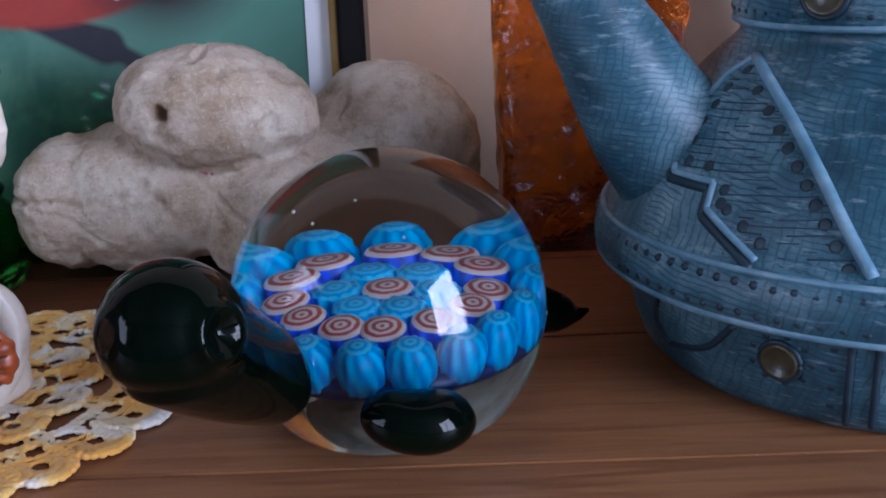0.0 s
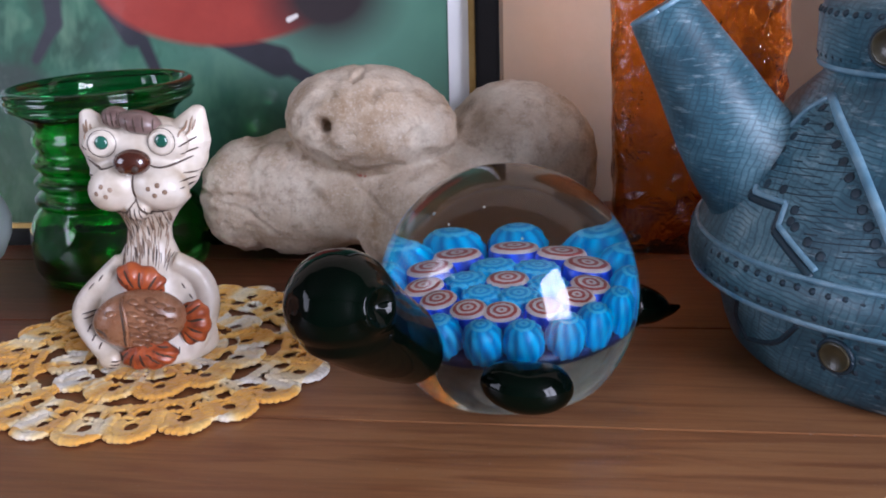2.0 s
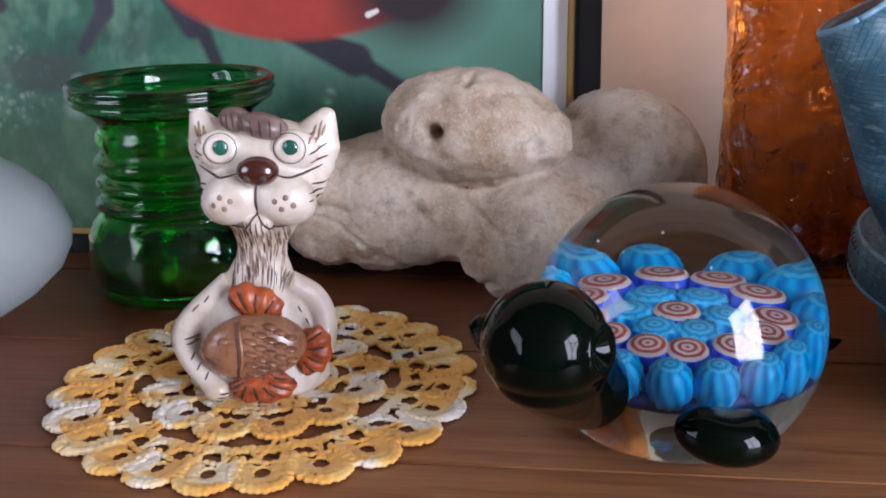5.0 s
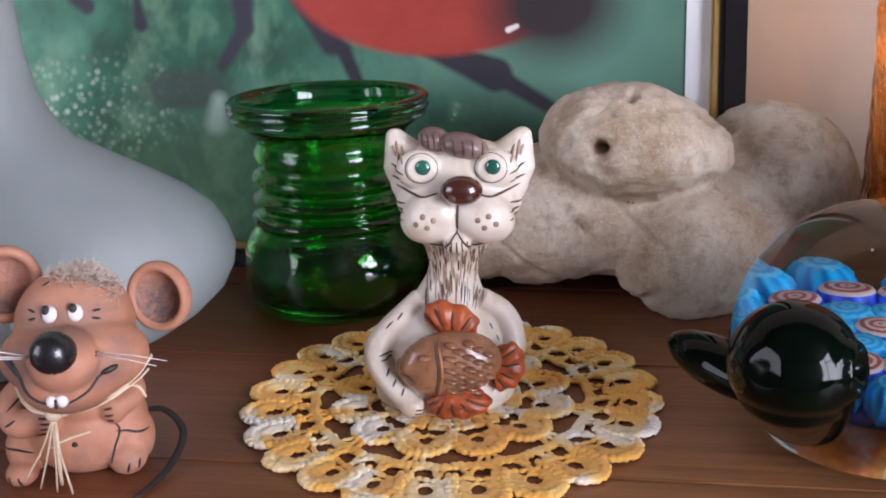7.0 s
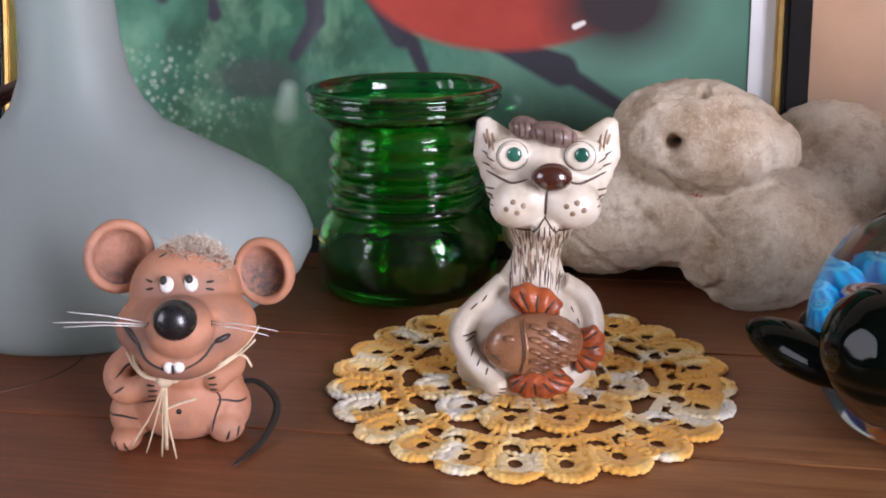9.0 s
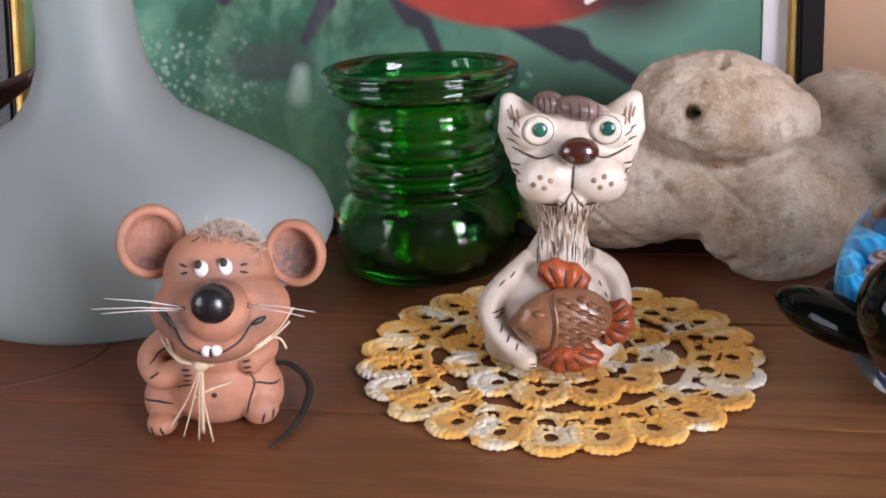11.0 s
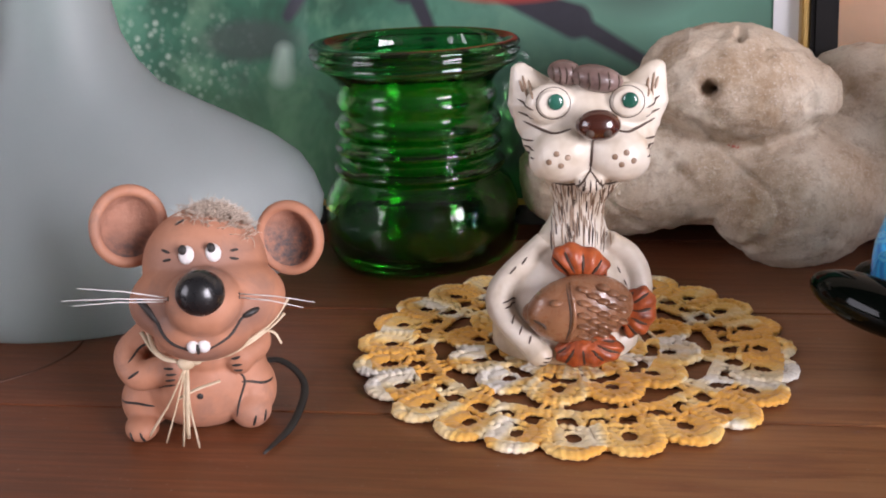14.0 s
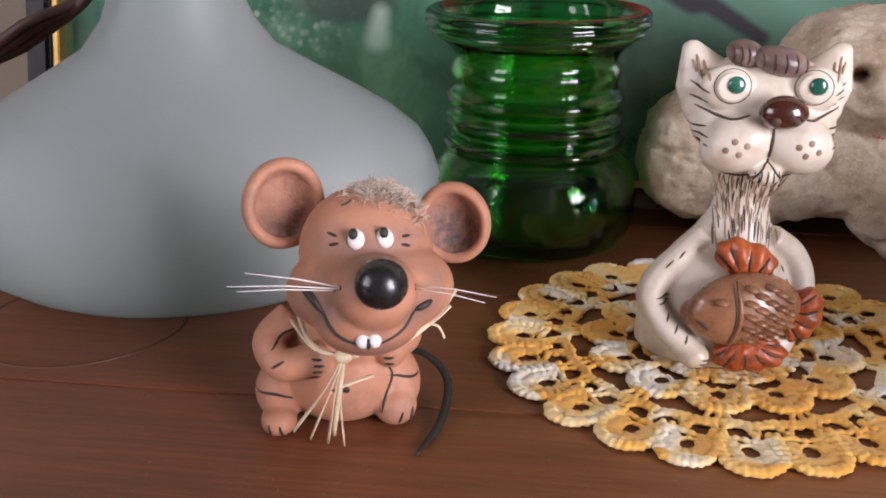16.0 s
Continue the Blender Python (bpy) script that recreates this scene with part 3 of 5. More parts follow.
def pierced(name, at, hole, label):
    """A side wall at u = at with one window opening (v from, to, z from, to)."""
    bm = bmesh.new()
    h0, h1, z0, z1 = hole
    for p, q, r, t in ((-2.3, h0, FLOOR_Z, CEIL_Z), (h1, WALL_V, FLOOR_Z, CEIL_Z), (h0, h1, FLOOR_Z, z0), (h0, h1, z1, CEIL_Z)):
        box(bm, (at, p, r), (at + 0.14, q, t))
    return setting(name, bm, M["paint"], label)


pierced("wall_east", 1.90, (-2.22, -0.90, -0.32, 1.44), "unseen dark painted wall with a window opening")
# west opening is added to hold the unseen fill lamp
pierced("wall_west", -1.94, (-1.70, -0.40, 0.12, 1.32), "unseen dark painted wall with a window opening")
for name, lo, hi, mat, text in (("wall_south", (-1.94, -2.44, FLOOR_Z), (2.04, -2.3, CEIL_Z), "paint", "plain unseen wall in dark paint"), ("floor", (-1.94, -2.44, FLOOR_Z - 0.1), (2.04, WALL_V + 0.14, FLOOR_Z), "floorboards", "brown wooden floor of the room"),
                                ("ceiling", (-1.94, -2.44, CEIL_Z), (2.04, WALL_V + 0.14, CEIL_Z + 0.1), "paint", "plain unseen dark ceiling")):
    bm = bmesh.new()
    box(bm, lo, hi)
    setting(name, bm, M[mat], text)

# glazing bars in the side window
win = tagged(new("window_1"), "white wooden window with glazing bars", "window", kind="structure")
win.matrix_world = SET
for name, lo, hi in (("window_frame", (1.92, -2.22, -0.32), (1.96, -2.17, 1.44)), ("window_frame", (1.92, -0.95, -0.32), (1.96, -0.90, 1.44)), ("glazing_bar", (1.79, -1.59, -0.32), (1.82, -1.53, 1.44)), ("glazing_bar", (1.825, -2.22, 0.90), (1.845, -0.90, 0.95))):
    bm = bmesh.new()
    box(bm, lo, hi, 0.004)
    part(name, bm, M["mat"], win, "", False)

# shelf of long boards fixed to the wall
shelf = tagged(new("shelf"), "brown stained wooden shelf of narrow boards, lightly dusty", "shelf", kind="structure")
shelf.matrix_world = SET
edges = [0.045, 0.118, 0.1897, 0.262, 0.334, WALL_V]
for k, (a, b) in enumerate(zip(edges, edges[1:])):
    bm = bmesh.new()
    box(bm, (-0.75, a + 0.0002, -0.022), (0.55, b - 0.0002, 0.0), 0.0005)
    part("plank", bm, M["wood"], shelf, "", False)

# faint ring mark left on the wood by a wet foot
bm = bmesh.new()
ring = []
for k in range(73):
    a = 2 * math.pi * k / 72
    wob = 1 + 0.015 * math.sin(3 * a + 1)
    ring.append((0.030 * wob * math.cos(a), 0.030 * wob * math.sin(a), 0.0))
tube(bm, ring, 0.0006, 6, 0, 0.25, cap=False)
stain = part("ring_stain", bm, M["ring_mark"])
stain.matrix_world = pose(-0.310, 0.200, 0.00015)
tagged(stain, "faint dark ring stain on the wooden shelf", "stain")


# ---- framed picture leaning on the wall ----
def framed_picture():
    """Local: x along the frame (0 at its outer right edge), z up its face, y back."""
    w, h, bar, gilt = 0.375, 0.30, 0.0105, 0.0032
    f = thing("framed_picture", SET @ pose(-0.003, 0.3535, 0.0, -12), "green photo in a black and gilt frame, leaning on the wall", "picture")
    for name, lo, hi in (("frame_bar", (-bar, 0, 0), (0, 0.018, h)), ("frame_bar", (-w, 0, 0), (-w + bar, 0.018, h)),
                         ("frame_bar", (-w + bar + 0.0001, 0, 0), (-bar - 0.0001, 0.018, bar * 0.8)), ("frame_bar", (-w + bar + 0.0001, 0, h - bar), (-bar - 0.0001, 0.018, h))):
        bm = bmesh.new()
        box(bm, lo, hi, 0.0016)
        part(name, bm, M["black_lacquer"], f, "black lacquered frame bar", False)
    for lo, hi in (((-bar - gilt, 0.0025, bar * 0.8), (-bar - 0.0001, 0.012, h - bar)), ((-w + bar + 0.0001, 0.0025, bar * 0.8), (-w + bar + gilt, 0.012, h - bar)),
                   ((-w + bar + gilt + 0.0001, 0.0025, bar * 0.8 + 0.0001), (-bar - gilt - 0.0001, 0.012, bar * 0.8 + 0.0024))):
        bm = bmesh.new()
        box(bm, lo, hi, 0.0006)
        part("gilt_slip", bm, M["gold"], f, "narrow gilt inner edge", False)
    bm = bmesh.new()
    box(bm, (-bar - gilt - 0.0098, 0.008, bar), (-bar - gilt + 0.001, 0.011, h - bar))
    part("mat_board", bm, M["mat"], f, "white mat strip", False)
    bm = bmesh.new()
    box(bm, (-w + bar + 0.001, 0.009, bar * 0.8), (-bar - gilt - 0.0096, 0.0125, h - bar))
    part("photo_print", bm, M["photo"], f, "glossy green photo print", False)
    bm = bmesh.new()
    box(bm, (-w + 0.004, 0.0135, 0.004), (-0.004, 0.0165, h - 0.004))
    part("backing_board", bm, M["floorboards"], f, "", False)
    return f


framed_picture()


# ---- stone ----
def stone_figure():
    bm = bmesh.new()
    ball(bm, (-0.0775, 0.3165, 0.0630), (0.0335, 0.0285, 0.0218), pose(0, 0, 0, 0, 8, 10), 32)
    ball(bm, (-0.0515, 0.3125, 0.0612), (0.0105, 0.0125, 0.0118), None, 16)
    ball(bm, (-0.110, 0.327, 0.0320), (0.037, 0.033, 0.0275), pose(0, 0, 0, 0, -4, 0), 32)
    ball(bm, (-0.134, 0.321, 0.0315), (0.0215, 0.026, 0.0240), None, 24)
    ball(bm, (-0.055, 0.3145, 0.0230), (0.030, 0.0260, 0.0262), None, 32)
    ball(bm, (-0.036, 0.334, 0.0230), (0.026, 0.028, 0.0240), None, 24)
    ball(bm, (-0.026, 0.351, 0.0375), (0.035, 0.031, 0.0345), pose(0, 0, 0, 0, 15, 0), 32)
    ball(bm, (-0.078, 0.329, 0.044), (0.028, 0.022, 0.017), None, 24)
    ball(bm, (-0.084, 0.324, 0.0325), (0.034, 0.0265, 0.0225), pose(0, 0, 0, 0, 10, 0), 32)
    ball(bm, (-0.045, 0.336, 0.036), (0.030, 0.022, 0.020), None, 24)
    bm = blended(bm, 0.0010, 14)
    pits = ((-0.0875, 0.290, 0.0660, 0.0028, 0.015), (-0.0540, 0.291, 0.0610, 0.0024, 0.0026), (-0.0560, 0.291, 0.0598, 0.0018, 0.0020), (-0.077, 0.295, 0.0825, 0.0016, 0.0024),
            (-0.0955, 0.301, 0.0365, 0.0026, 0.0036), (-0.0990, 0.303, 0.0410, 0.0018, 0.0026), (-0.0925, 0.301, 0.0345, 0.0016, 0.0026))
    crease = [Vector((x, 0, z)) for x, z in ((-0.156, 0.0375), (-0.145, 0.0360), (-0.133, 0.0368), (-0.122, 0.0345))]
    for v in bm.verts:
        p = v.co.copy()
        d = 0.0016 * noise.noise(p * 28) + 0.0012 * noise.noise(p * 75) + 0.0009 * noise.noise(p * 170) + 0.0005 * noise.noise(p * 420)
        crack = abs(noise.noise(Vector((p.x * 16, p.y * 16, p.z * 34)) + Vector((3.1, 0, 0))))
        if crack < 0.06 and p.z < 0.055 and p.x < -0.05:
            d -= 0.0014 * (1 - crack / 0.06)
        if p.y < 0.335:
            for q0, q1 in zip(crease, crease[1:]):
                w = Vector((p.x, 0, p.z)) - q0
                f = max(0.0, min(1.0, w.dot(q1 - q0) / (q1 - q0).length_squared))
                d -= 0.0022 * max(0.0, 1 - (w - f * (q1 - q0)).length / 0.0016)
        for x, y, z, r, depth in pits:
            q = math.hypot(p.x - x, p.z - z)
            if q < 2 * r and p.y < y + 0.02:
                d -= depth * max(0, 1 - (q / r) ** 2 * 0.6)
        v.co = p + v.normal * d
        v.co.z = max(v.co.z, 0.0)
    bm.normal_update()
    tree = BVHTree.FromBMesh(bm)
    for x, z, r in ((-0.0775, 0.0445, 0.0008), (-0.0760, 0.0440, 0.0006), (-0.0790, 0.0448, 0.0005)):
        dot(bm, tree, x, z, r, 1, 0.0, 0.25, 8)
    ob = part("stone_figure", bm, [M["stone"], M["red_fleck"]])
    return tagged(ob, "lumpy grey beige stone like a resting duck on the shelf", "stone")


stone_figure()


# ---- green glass vase ----
def green_vase():
    v = thing("glass_vase", pose(-0.191, 0.3055, 0), "green ribbed glass vase with a thick rolled rim", "vase")
    prof = [(0.0, 0.0015), (0.030, 0.0008), (0.0345, 0.0025), (0.0368, 0.008), (0.0372, 0.016), (0.0364, 0.0235), (0.0340, 0.0290), (0.0308, 0.0325)]
    z = 0.0325
    for k, (swell, step) in enumerate(((0.0030, 0.0080), (0.0024, 0.0072), (0.0026, 0.0088), (0.0016, 0.0090))):
        for q in range(1, 11):
            a = q / 10
            prof.append((0.0283 + swell * (0.5 - 0.5 * math.cos(2 * math.pi * a)) + 0.0007 * (3 - k) * (1 - a), z + step * a))
        z += step
    prof += [(0.0290, 0.0675), (0.0312, 0.0702), (0.0340, 0.0722)]
    inner = [(max(0.0, r - 0.0028), zz) for r, zz in prof[3:] if zz > 0.006]
    prof += [(0.0345, 0.0735), (0.0325, 0.0735)] + inner[::-1][1:] + [(0.030, 0.0066), (0.0, 0.0060)]
    bm = bmesh.new()
    lathe(bm, prof, 96)
    part("body", bm, M["green_glass"], v)
    rim = [(0.0325, 0.0737), (0.0360, 0.0733), (0.0372, 0.0742), (0.0374, 0.0750), (0.0366, 0.0757), (0.0378, 0.0764), (0.0386, 0.0774), (0.0385, 0.0783), (0.0377, 0.0789), (0.0384, 0.0797), (0.0384, 0.0808),
           (0.0372, 0.0818), (0.0358, 0.0820), (0.0346, 0.0812), (0.0336, 0.0790), (0.0326, 0.0760)]
    bm = bmesh.new()
    lathe(bm, rim, 96, closed=True)
    part("rim", bm, M["rim_glass"], v, "thick dark green rolled rim")
    return v


green_vase()


# ---- frosted flask ----
def frosted_flask():
    """Flat-sided flask: long and short half axes change with height."""
    levels = [(0.0, 0.040, 0.026), (0.0012, 0.046, 0.030), (0.004, 0.053, 0.0335), (0.010, 0.063, 0.037), (0.018, 0.0715, 0.040), (0.026, 0.0755, 0.0415), (0.033, 0.0765, 0.042), (0.041, 0.074, 0.041), (0.048, 0.070, 0.0385),
              (0.055, 0.062, 0.035), (0.062, 0.051, 0.030), (0.069, 0.039, 0.0255), (0.076, 0.0275, 0.022), (0.084, 0.0215, 0.019), (0.093, 0.0178, 0.0168), (0.105, 0.016, 0.0158), (0.125, 0.0152, 0.0152), (0.15, 0.0155, 0.0155),
              (0.155, 0.017, 0.017), (0.158, 0.0165, 0.0165), (0.158, 0.013, 0.013), (0.14, 0.0115, 0.0115)]
    fine = []
    for i in range(len(levels) - 1):
        a, b = levels[i], levels[i + 1]
        fine += [a, tuple((p + q) / 2 for p, q in zip(a, b))] if i < len(levels) - 4 else [a]
    fine.append(levels[-1])
    bm = bmesh.new()
    rings = [[bm.verts.new((1.035 * a * math.cos(2 * math.pi * k / 80), b * math.sin(2 * math.pi * k / 80), z)) for k in range(80)] for z, a, b in fine]
    for q, r in zip(rings, rings[1:]):
        for k in range(80):
            bm.faces.new((q[k], q[(k + 1) % 80], r[(k + 1) % 80], r[k]))
    bm.faces.new(rings[0])
    ob = part("flask", bm, M["frost"])
    ob.matrix_world = pose(-0.289, 0.236, 0, 0, 0, 27)
    return tagged(ob, "pale grey frosted glass flask with a bulging body", "flask")


frosted_flask()


# ---- doily ----
DOILY = (-0.1264, 0.2225)


def doily():
    """Crocheted cotton: every stitch is a small swelling of yarn."""
    rng = random.Random(12)
    d = thing("doily", pose(DOILY[0], DOILY[1], 0.0, 0, 0, 20), "round crocheted doily in white, yellow and orange yarn", "doily")

    def stitch(bm, x, y, way, long, wide, high, z=0.0):
        """One stitch lying along the angle way."""
        q = rng.uniform(0.88, 1.14)
        ball(bm, (x + rng.gauss(0, 0.00012), y + rng.gauss(0, 0.00012), 0.0004 + z + high * 0.75 + rng.uniform(-0.0001, 0.0002)),
             (long * q, 1.28 * wide * rng.uniform(0.9, 1.12), high), pose(0, 0, 0, 0, rng.gauss(0, 7), math.degrees(way) + rng.gauss(0, 9)), 8)

    def chain(bm, radius, wobble, waves, long, wide, high):
        n = int(2 * math.pi * radius / (1.55 * long))
        for k in range(n):
            a = 2 * math.pi * k / n
            r = radius + wobble * math.sin(waves * a)
            stitch(bm, r * math.cos(a), r * math.sin(a), a + math.pi / 2 + rng.choice((-0.35, 0.35)), long, wide, high)

    def fan(bm, a, radius, across, out, hole, n, spread):
        """A shell of stitches round a small hole, with a knobbly rim."""
        u, w = Vector((math.cos(a), math.sin(a))), Vector((-math.sin(a), math.cos(a)))
        for k in range(n):
            f = -spread + 2 * spread * k / (n - 1)
            for q, long, wide, high in ((0.5 * (hole + 1) - 0.06, 0.0021, 0.00085, 0.00085), (0.88, 0.0014, 0.00095, 0.0011)):
                p = u * (radius + q * out * math.cos(f)) + w * (q * across * math.sin(f))
                stitch(bm, p.x, p.y, a + math.atan2(across * math.sin(f), out * math.cos(f)), long, wide, high, 0.0003 * math.cos(f))
        m = n + 4
        for k in range(m):
            f = -spread * 1.04 + 2.08 * spread * k / (m - 1)
            p = u * (radius + out * math.cos(f)) + w * (across * math.sin(f))
            stitch(bm, p.x, p.y, a + f + math.pi / 2 + rng.choice((-0.5, 0.5)), 0.0012, 0.00085, 0.0010, 0.0002)
        for k in range(10):                                 # ring round the hole
            f = 2 * math.pi * k / 10
            p = u * (radius + hole * out * 1.15 * math.cos(f)) + w * (hole * across * 1.15 * math.sin(f))
            stitch(bm, p.x, p.y, a + f + math.pi / 2, 0.0010, 0.0006, 0.0007)

    bm = bmesh.new()
    for r in (0.0085, 0.0110, 0.0135, 0.0160, 0.0185, 0.0208):
        n = int(2 * math.pi * r / 0.0019)
        for k in range(n):
            a = 2 * math.pi * (k + 0.5 * rng.random()) / n
            stitch(bm, r * math.cos(a), r * math.sin(a), a + rng.gauss(0, 0.2), 0.0016, 0.0009, 0.0008)
    for k in range(12):
        fan(bm, 2 * math.pi * (k + 0.25) / 12, 0.0285, 0.0080, 0.0092, 0.27, 15, 2.2)
    part("centre_flower", blended(bm, 0.00040, 1, 0.4), M["yarn"], d)

    bm = bmesh.new()
    for k in range(12):                                     # short bars from the petals to the lace
        a = 2 * math.pi * (k + 0.25) / 12
        for off in (-0.045, 0.0, 0.045):
            for r in (0.0378, 0.0392, 0.0406):
                b = a + off * (1 + 0.5 * (r - 0.0378) / 0.0028)
                stitch(bm, r * math.cos(b), r * math.sin(b), b, 0.0011, 0.0007, 0.0008)
    chain(bm, 0.0420, 0.0004, 24, 0.0013, 0.0009, 0.0009)
    chain(bm, 0.0434, 0.0003, 24, 0.0012, 0.0008, 0.0008)
    for k in range(72):                                     # slanting posts that leave small holes
        a, lean = 2 * math.pi * (k + 0.3 * (k % 2)) / 72, 0.035 * (1 if k % 2 else -1)
        for f in (0.1, 0.5, 0.9):
            r, b = 0.0440 + 0.0050 * f, a + lean * f
            stitch(bm, r * math.cos(b), r * math.sin(b), b + lean * 6, 0.0012, 0.00075, 0.0008)
    chain(bm, 0.0496, 0.0009, 24, 0.0013, 0.0009, 0.0008)
    part("lace_round", blended(bm, 0.00040, 1, 0.4), M["yarn"], d)

    for k in range(24):
        bm = bmesh.new()
        fan(bm, 2 * math.pi * (k + 0.1 * rng.random()) / 24, 0.0548, 0.0078 * rng.uniform(0.95, 1.06), 0.0094 * rng.uniform(0.95, 1.05), 0.28, 18, 2.35)
        part("scallop", blended(bm, 0.00040, 1, 0.4), M["yarn"], d)
    return d


doily()


# ---- clay cat ----
def clay_cat():
    """One mesh. Local: x across, -y to the front, z up; the foot at z = 0."""
    hx, hz = 0.0072, 0.0665
    bm = bmesh.new()
    body = [(0.0, 0.0), (0.0190, 0.0), (0.0204, 0.0016), (0.0203, 0.006), (0.0192, 0.014), (0.0170, 0.022), (0.0135, 0.029), (0.0098, 0.034), (0.0072, 0.040), (0.0068, 0.0445), (0.0092, 0.0495), (0.0135, 0.0540), (0.0, 0.058)]
    lathe(bm, body, 40, 0, 1.06, 0.80)
    for v in bm.verts:
        v.co.x += 0.0010 + hx * max(0, min(1, (v.co.z - 0.02) / 0.03)) * 0.7
    bm.verts.ensure_lookup_table()
    ball(bm, (hx, 0.0015, hz + 0.002), (0.0205, 0.0115, 0.0125), None, 32)
    ball(bm, (hx, -0.002, hz - 0.0030), (0.0184, 0.0100, 0.0100), None, 32)
    ball(bm, (hx, -0.003, hz - 0.0095), (0.0118, 0.0088, 0.0078), None, 32)
    for sgn in (-1, 1):
        ball(bm, (hx + sgn * 0.0074, -0.0088, hz - 0.0062), (0.0094, 0.0072, 0.0076), pose(0, 0, 0, 0, sgn * 24, 0), 24)
        ball(bm, (hx + sgn * 0.0105, -0.0065, hz + 0.0070), (0.0070, 0.0036, 0.0058), None, 24)
        tip = Vector((hx + sgn * 0.0184, 0.002, hz + 0.0150))
        for k in range(7):
            f = k / 6
            ball(bm, Vector((hx + sgn * 0.0135, 0.0012, hz + 0.006)).lerp(tip, f), (0.0058 * (1 - f) + 0.0030, 0.0040 * (1 - f) + 0.0021, 0.0046 * (1 - f) + 0.0024), None, 12)
        shoulder = Vector((0.004 + sgn * 0.0085, -0.0035, 0.0335))
        arm = curve_points([shoulder, (sgn * 0.0190 + 0.002, -0.0075, 0.0215), (sgn * 0.0178 + 0.0005, -0.0115, 0.0145), (sgn * 0.0060 - 0.001, -0.0185, 0.0050)] if sgn < 0 else [shoulder, (0.0195, -0.0010, 0.0275), (0.0225, -0.0020, 0.0190), (0.0210, -0.0050, 0.0105), (0.0170, -0.0080, 0.0045)], 14)
        tube(bm, arm, [0.0040 - 0.0004 * abs(k - 5) / 5 for k in range(15)], 12)
        ball(bm, arm[-1], (0.0040, 0.0034, 0.0036), None, 12)
    ball(bm, (hx, -0.0115, hz - 0.0135), (0.0042, 0.0032, 0.0030), None, 12)
    bm = blended(bm, 0.00055, 5)
    bm.normal_update()
    tree = BVHTree.FromBMesh(bm)
    scr, hair, nose, green, fish, fin, cream = 2, 3, 4, 5, 6, 7, 0
    # face
    ball(bm, (hx + 0.0018, -0.0145, hz + 0.0028), (0.0060, 0.0042, 0.0042), pose(0, 0, 0, -15), 24, nose)
    for sgn in (-1, 1):
        ball(bm, (hx + 0.0018 + sgn * 0.0022, -0.0179, hz + 0.0014), (0.0012, 0.0009, 0.0012), None, 10, scr)
        ex, ez = hx + sgn * 0.0098, hz + 0.0078
        p, n = front_hit(tree, ex, ez)
        q = n.to_track_quat("Z", "Y").to_matrix().to_4x4()
        ring = [p + q.to_3x3() @ Vector((0.0046 * math.cos(a), 0.0042 * math.sin(a), 0.0003)) for a in np.linspace(0, 2 * math.pi, 28)]
        ring = [front_hit(tree, r.x, r.z)[0] or r for r in ring]
        tube(bm, ring, 0.00014, 6, scr)
        ball(bm, p, (0.0040, 0.0037, 0.0004), q, 20, cream)
        ball(bm, p + n * 0.0005 + Vector((0.0006, 0, 0.0006)), (0.0022, 0.0022, 0.0009), q, 18, green)
        # muzzle dots, brow and whisker marks
        for dx, dz in ((0.0062, -0.0055), (0.0092, -0.0045), (0.0080, -0.0077), (0.0112, -0.0068)):
            dot(bm, tree, hx + sgn * dx, hz + dz, 0.00085, 1, 0.0, 0.3)
        stroke(bm, tree, [(hx + sgn * 0.0052, hz + 0.0012), (hx + sgn * 0.011, hz + 0.0002), (hx + sgn * 0.0178, hz + 0.0022)], 0.00040, scr, 14)
        for k, (z0, dz) in enumerate(((0.0035, 0.001), (0.006, 0.002), (-0.0025, -0.0006), (-0.0045, -0.0002), (-0.0065, 0.0004))):
            stroke(bm, tree, [(hx + sgn * 0.0150, hz + z0), (hx + sgn * 0.0192, hz + z0 + dz)], 0.00030, scr, 6)
        # ear hollows
        for dx, z0, z1 in ((0.0152, 0.0090, 0.0130), (0.0168, 0.0090, 0.0142), (0.0178, 0.0100, 0.0130)):
            stroke(bm, tree, [(hx + sgn * dx, hz + z0), (hx + sgn * (dx + 0.001), hz + z1)], 0.00045, 1, 6)
    stroke(bm, tree, [(hx + 0.0006, hz - 0.0008), (hx + 0.0003, hz - 0.006), (hx, hz - 0.0105)], 0.00042, scr, 10)
    for sgn in (-1, 1):
        stroke(bm, tree, [(hx, hz - 0.0100), (hx + sgn * 0.004, hz - 0.0145), (hx + sgn * 0.010, hz - 0.0148)], 0.00038, scr, 12)
    for k in range(5):
        stroke(bm, tree, [(hx - 0.0028 + 0.0014 * k, hz - 0.0122), (hx - 0.0034 + 0.0017 * k, hz - 0.0160)], 0.00026, scr, 5)
    rng = random.Random(4)
    for k in range(150):
        x = rng.uniform(-0.0090, 0.0095)
        z = rng.uniform(0.036, 0.0535)
        stroke(bm, tree, [(hx * 0.8 + x, z), (hx * 0.8 + x * rng.uniform(0.8, 1.0), z - rng.uniform(0.003, 0.006))], rng.uniform(0.00012, 0.00028), rng.choice((1, 1, scr)), 6)
    # tuft of hair: two clay rolls with grooves
    for c, r in (((hx - 0.0064, -0.0030, hz + 0.0150), (0.0048, 0.0046, 0.0034)), ((hx + 0.0020, -0.0056, hz + 0.0136), (0.0072, 0.0052, 0.0036))):
        b3 = bmesh.new()
        ball(b3, c, r, pose(0, 0, 0, 0, 12, 0), 24)
        t3 = BVHTree.FromBMesh(b3)
        b3.free()
        ball(bm, c, r, pose(0, 0, 0, 0, 12, 0), 24, hair)
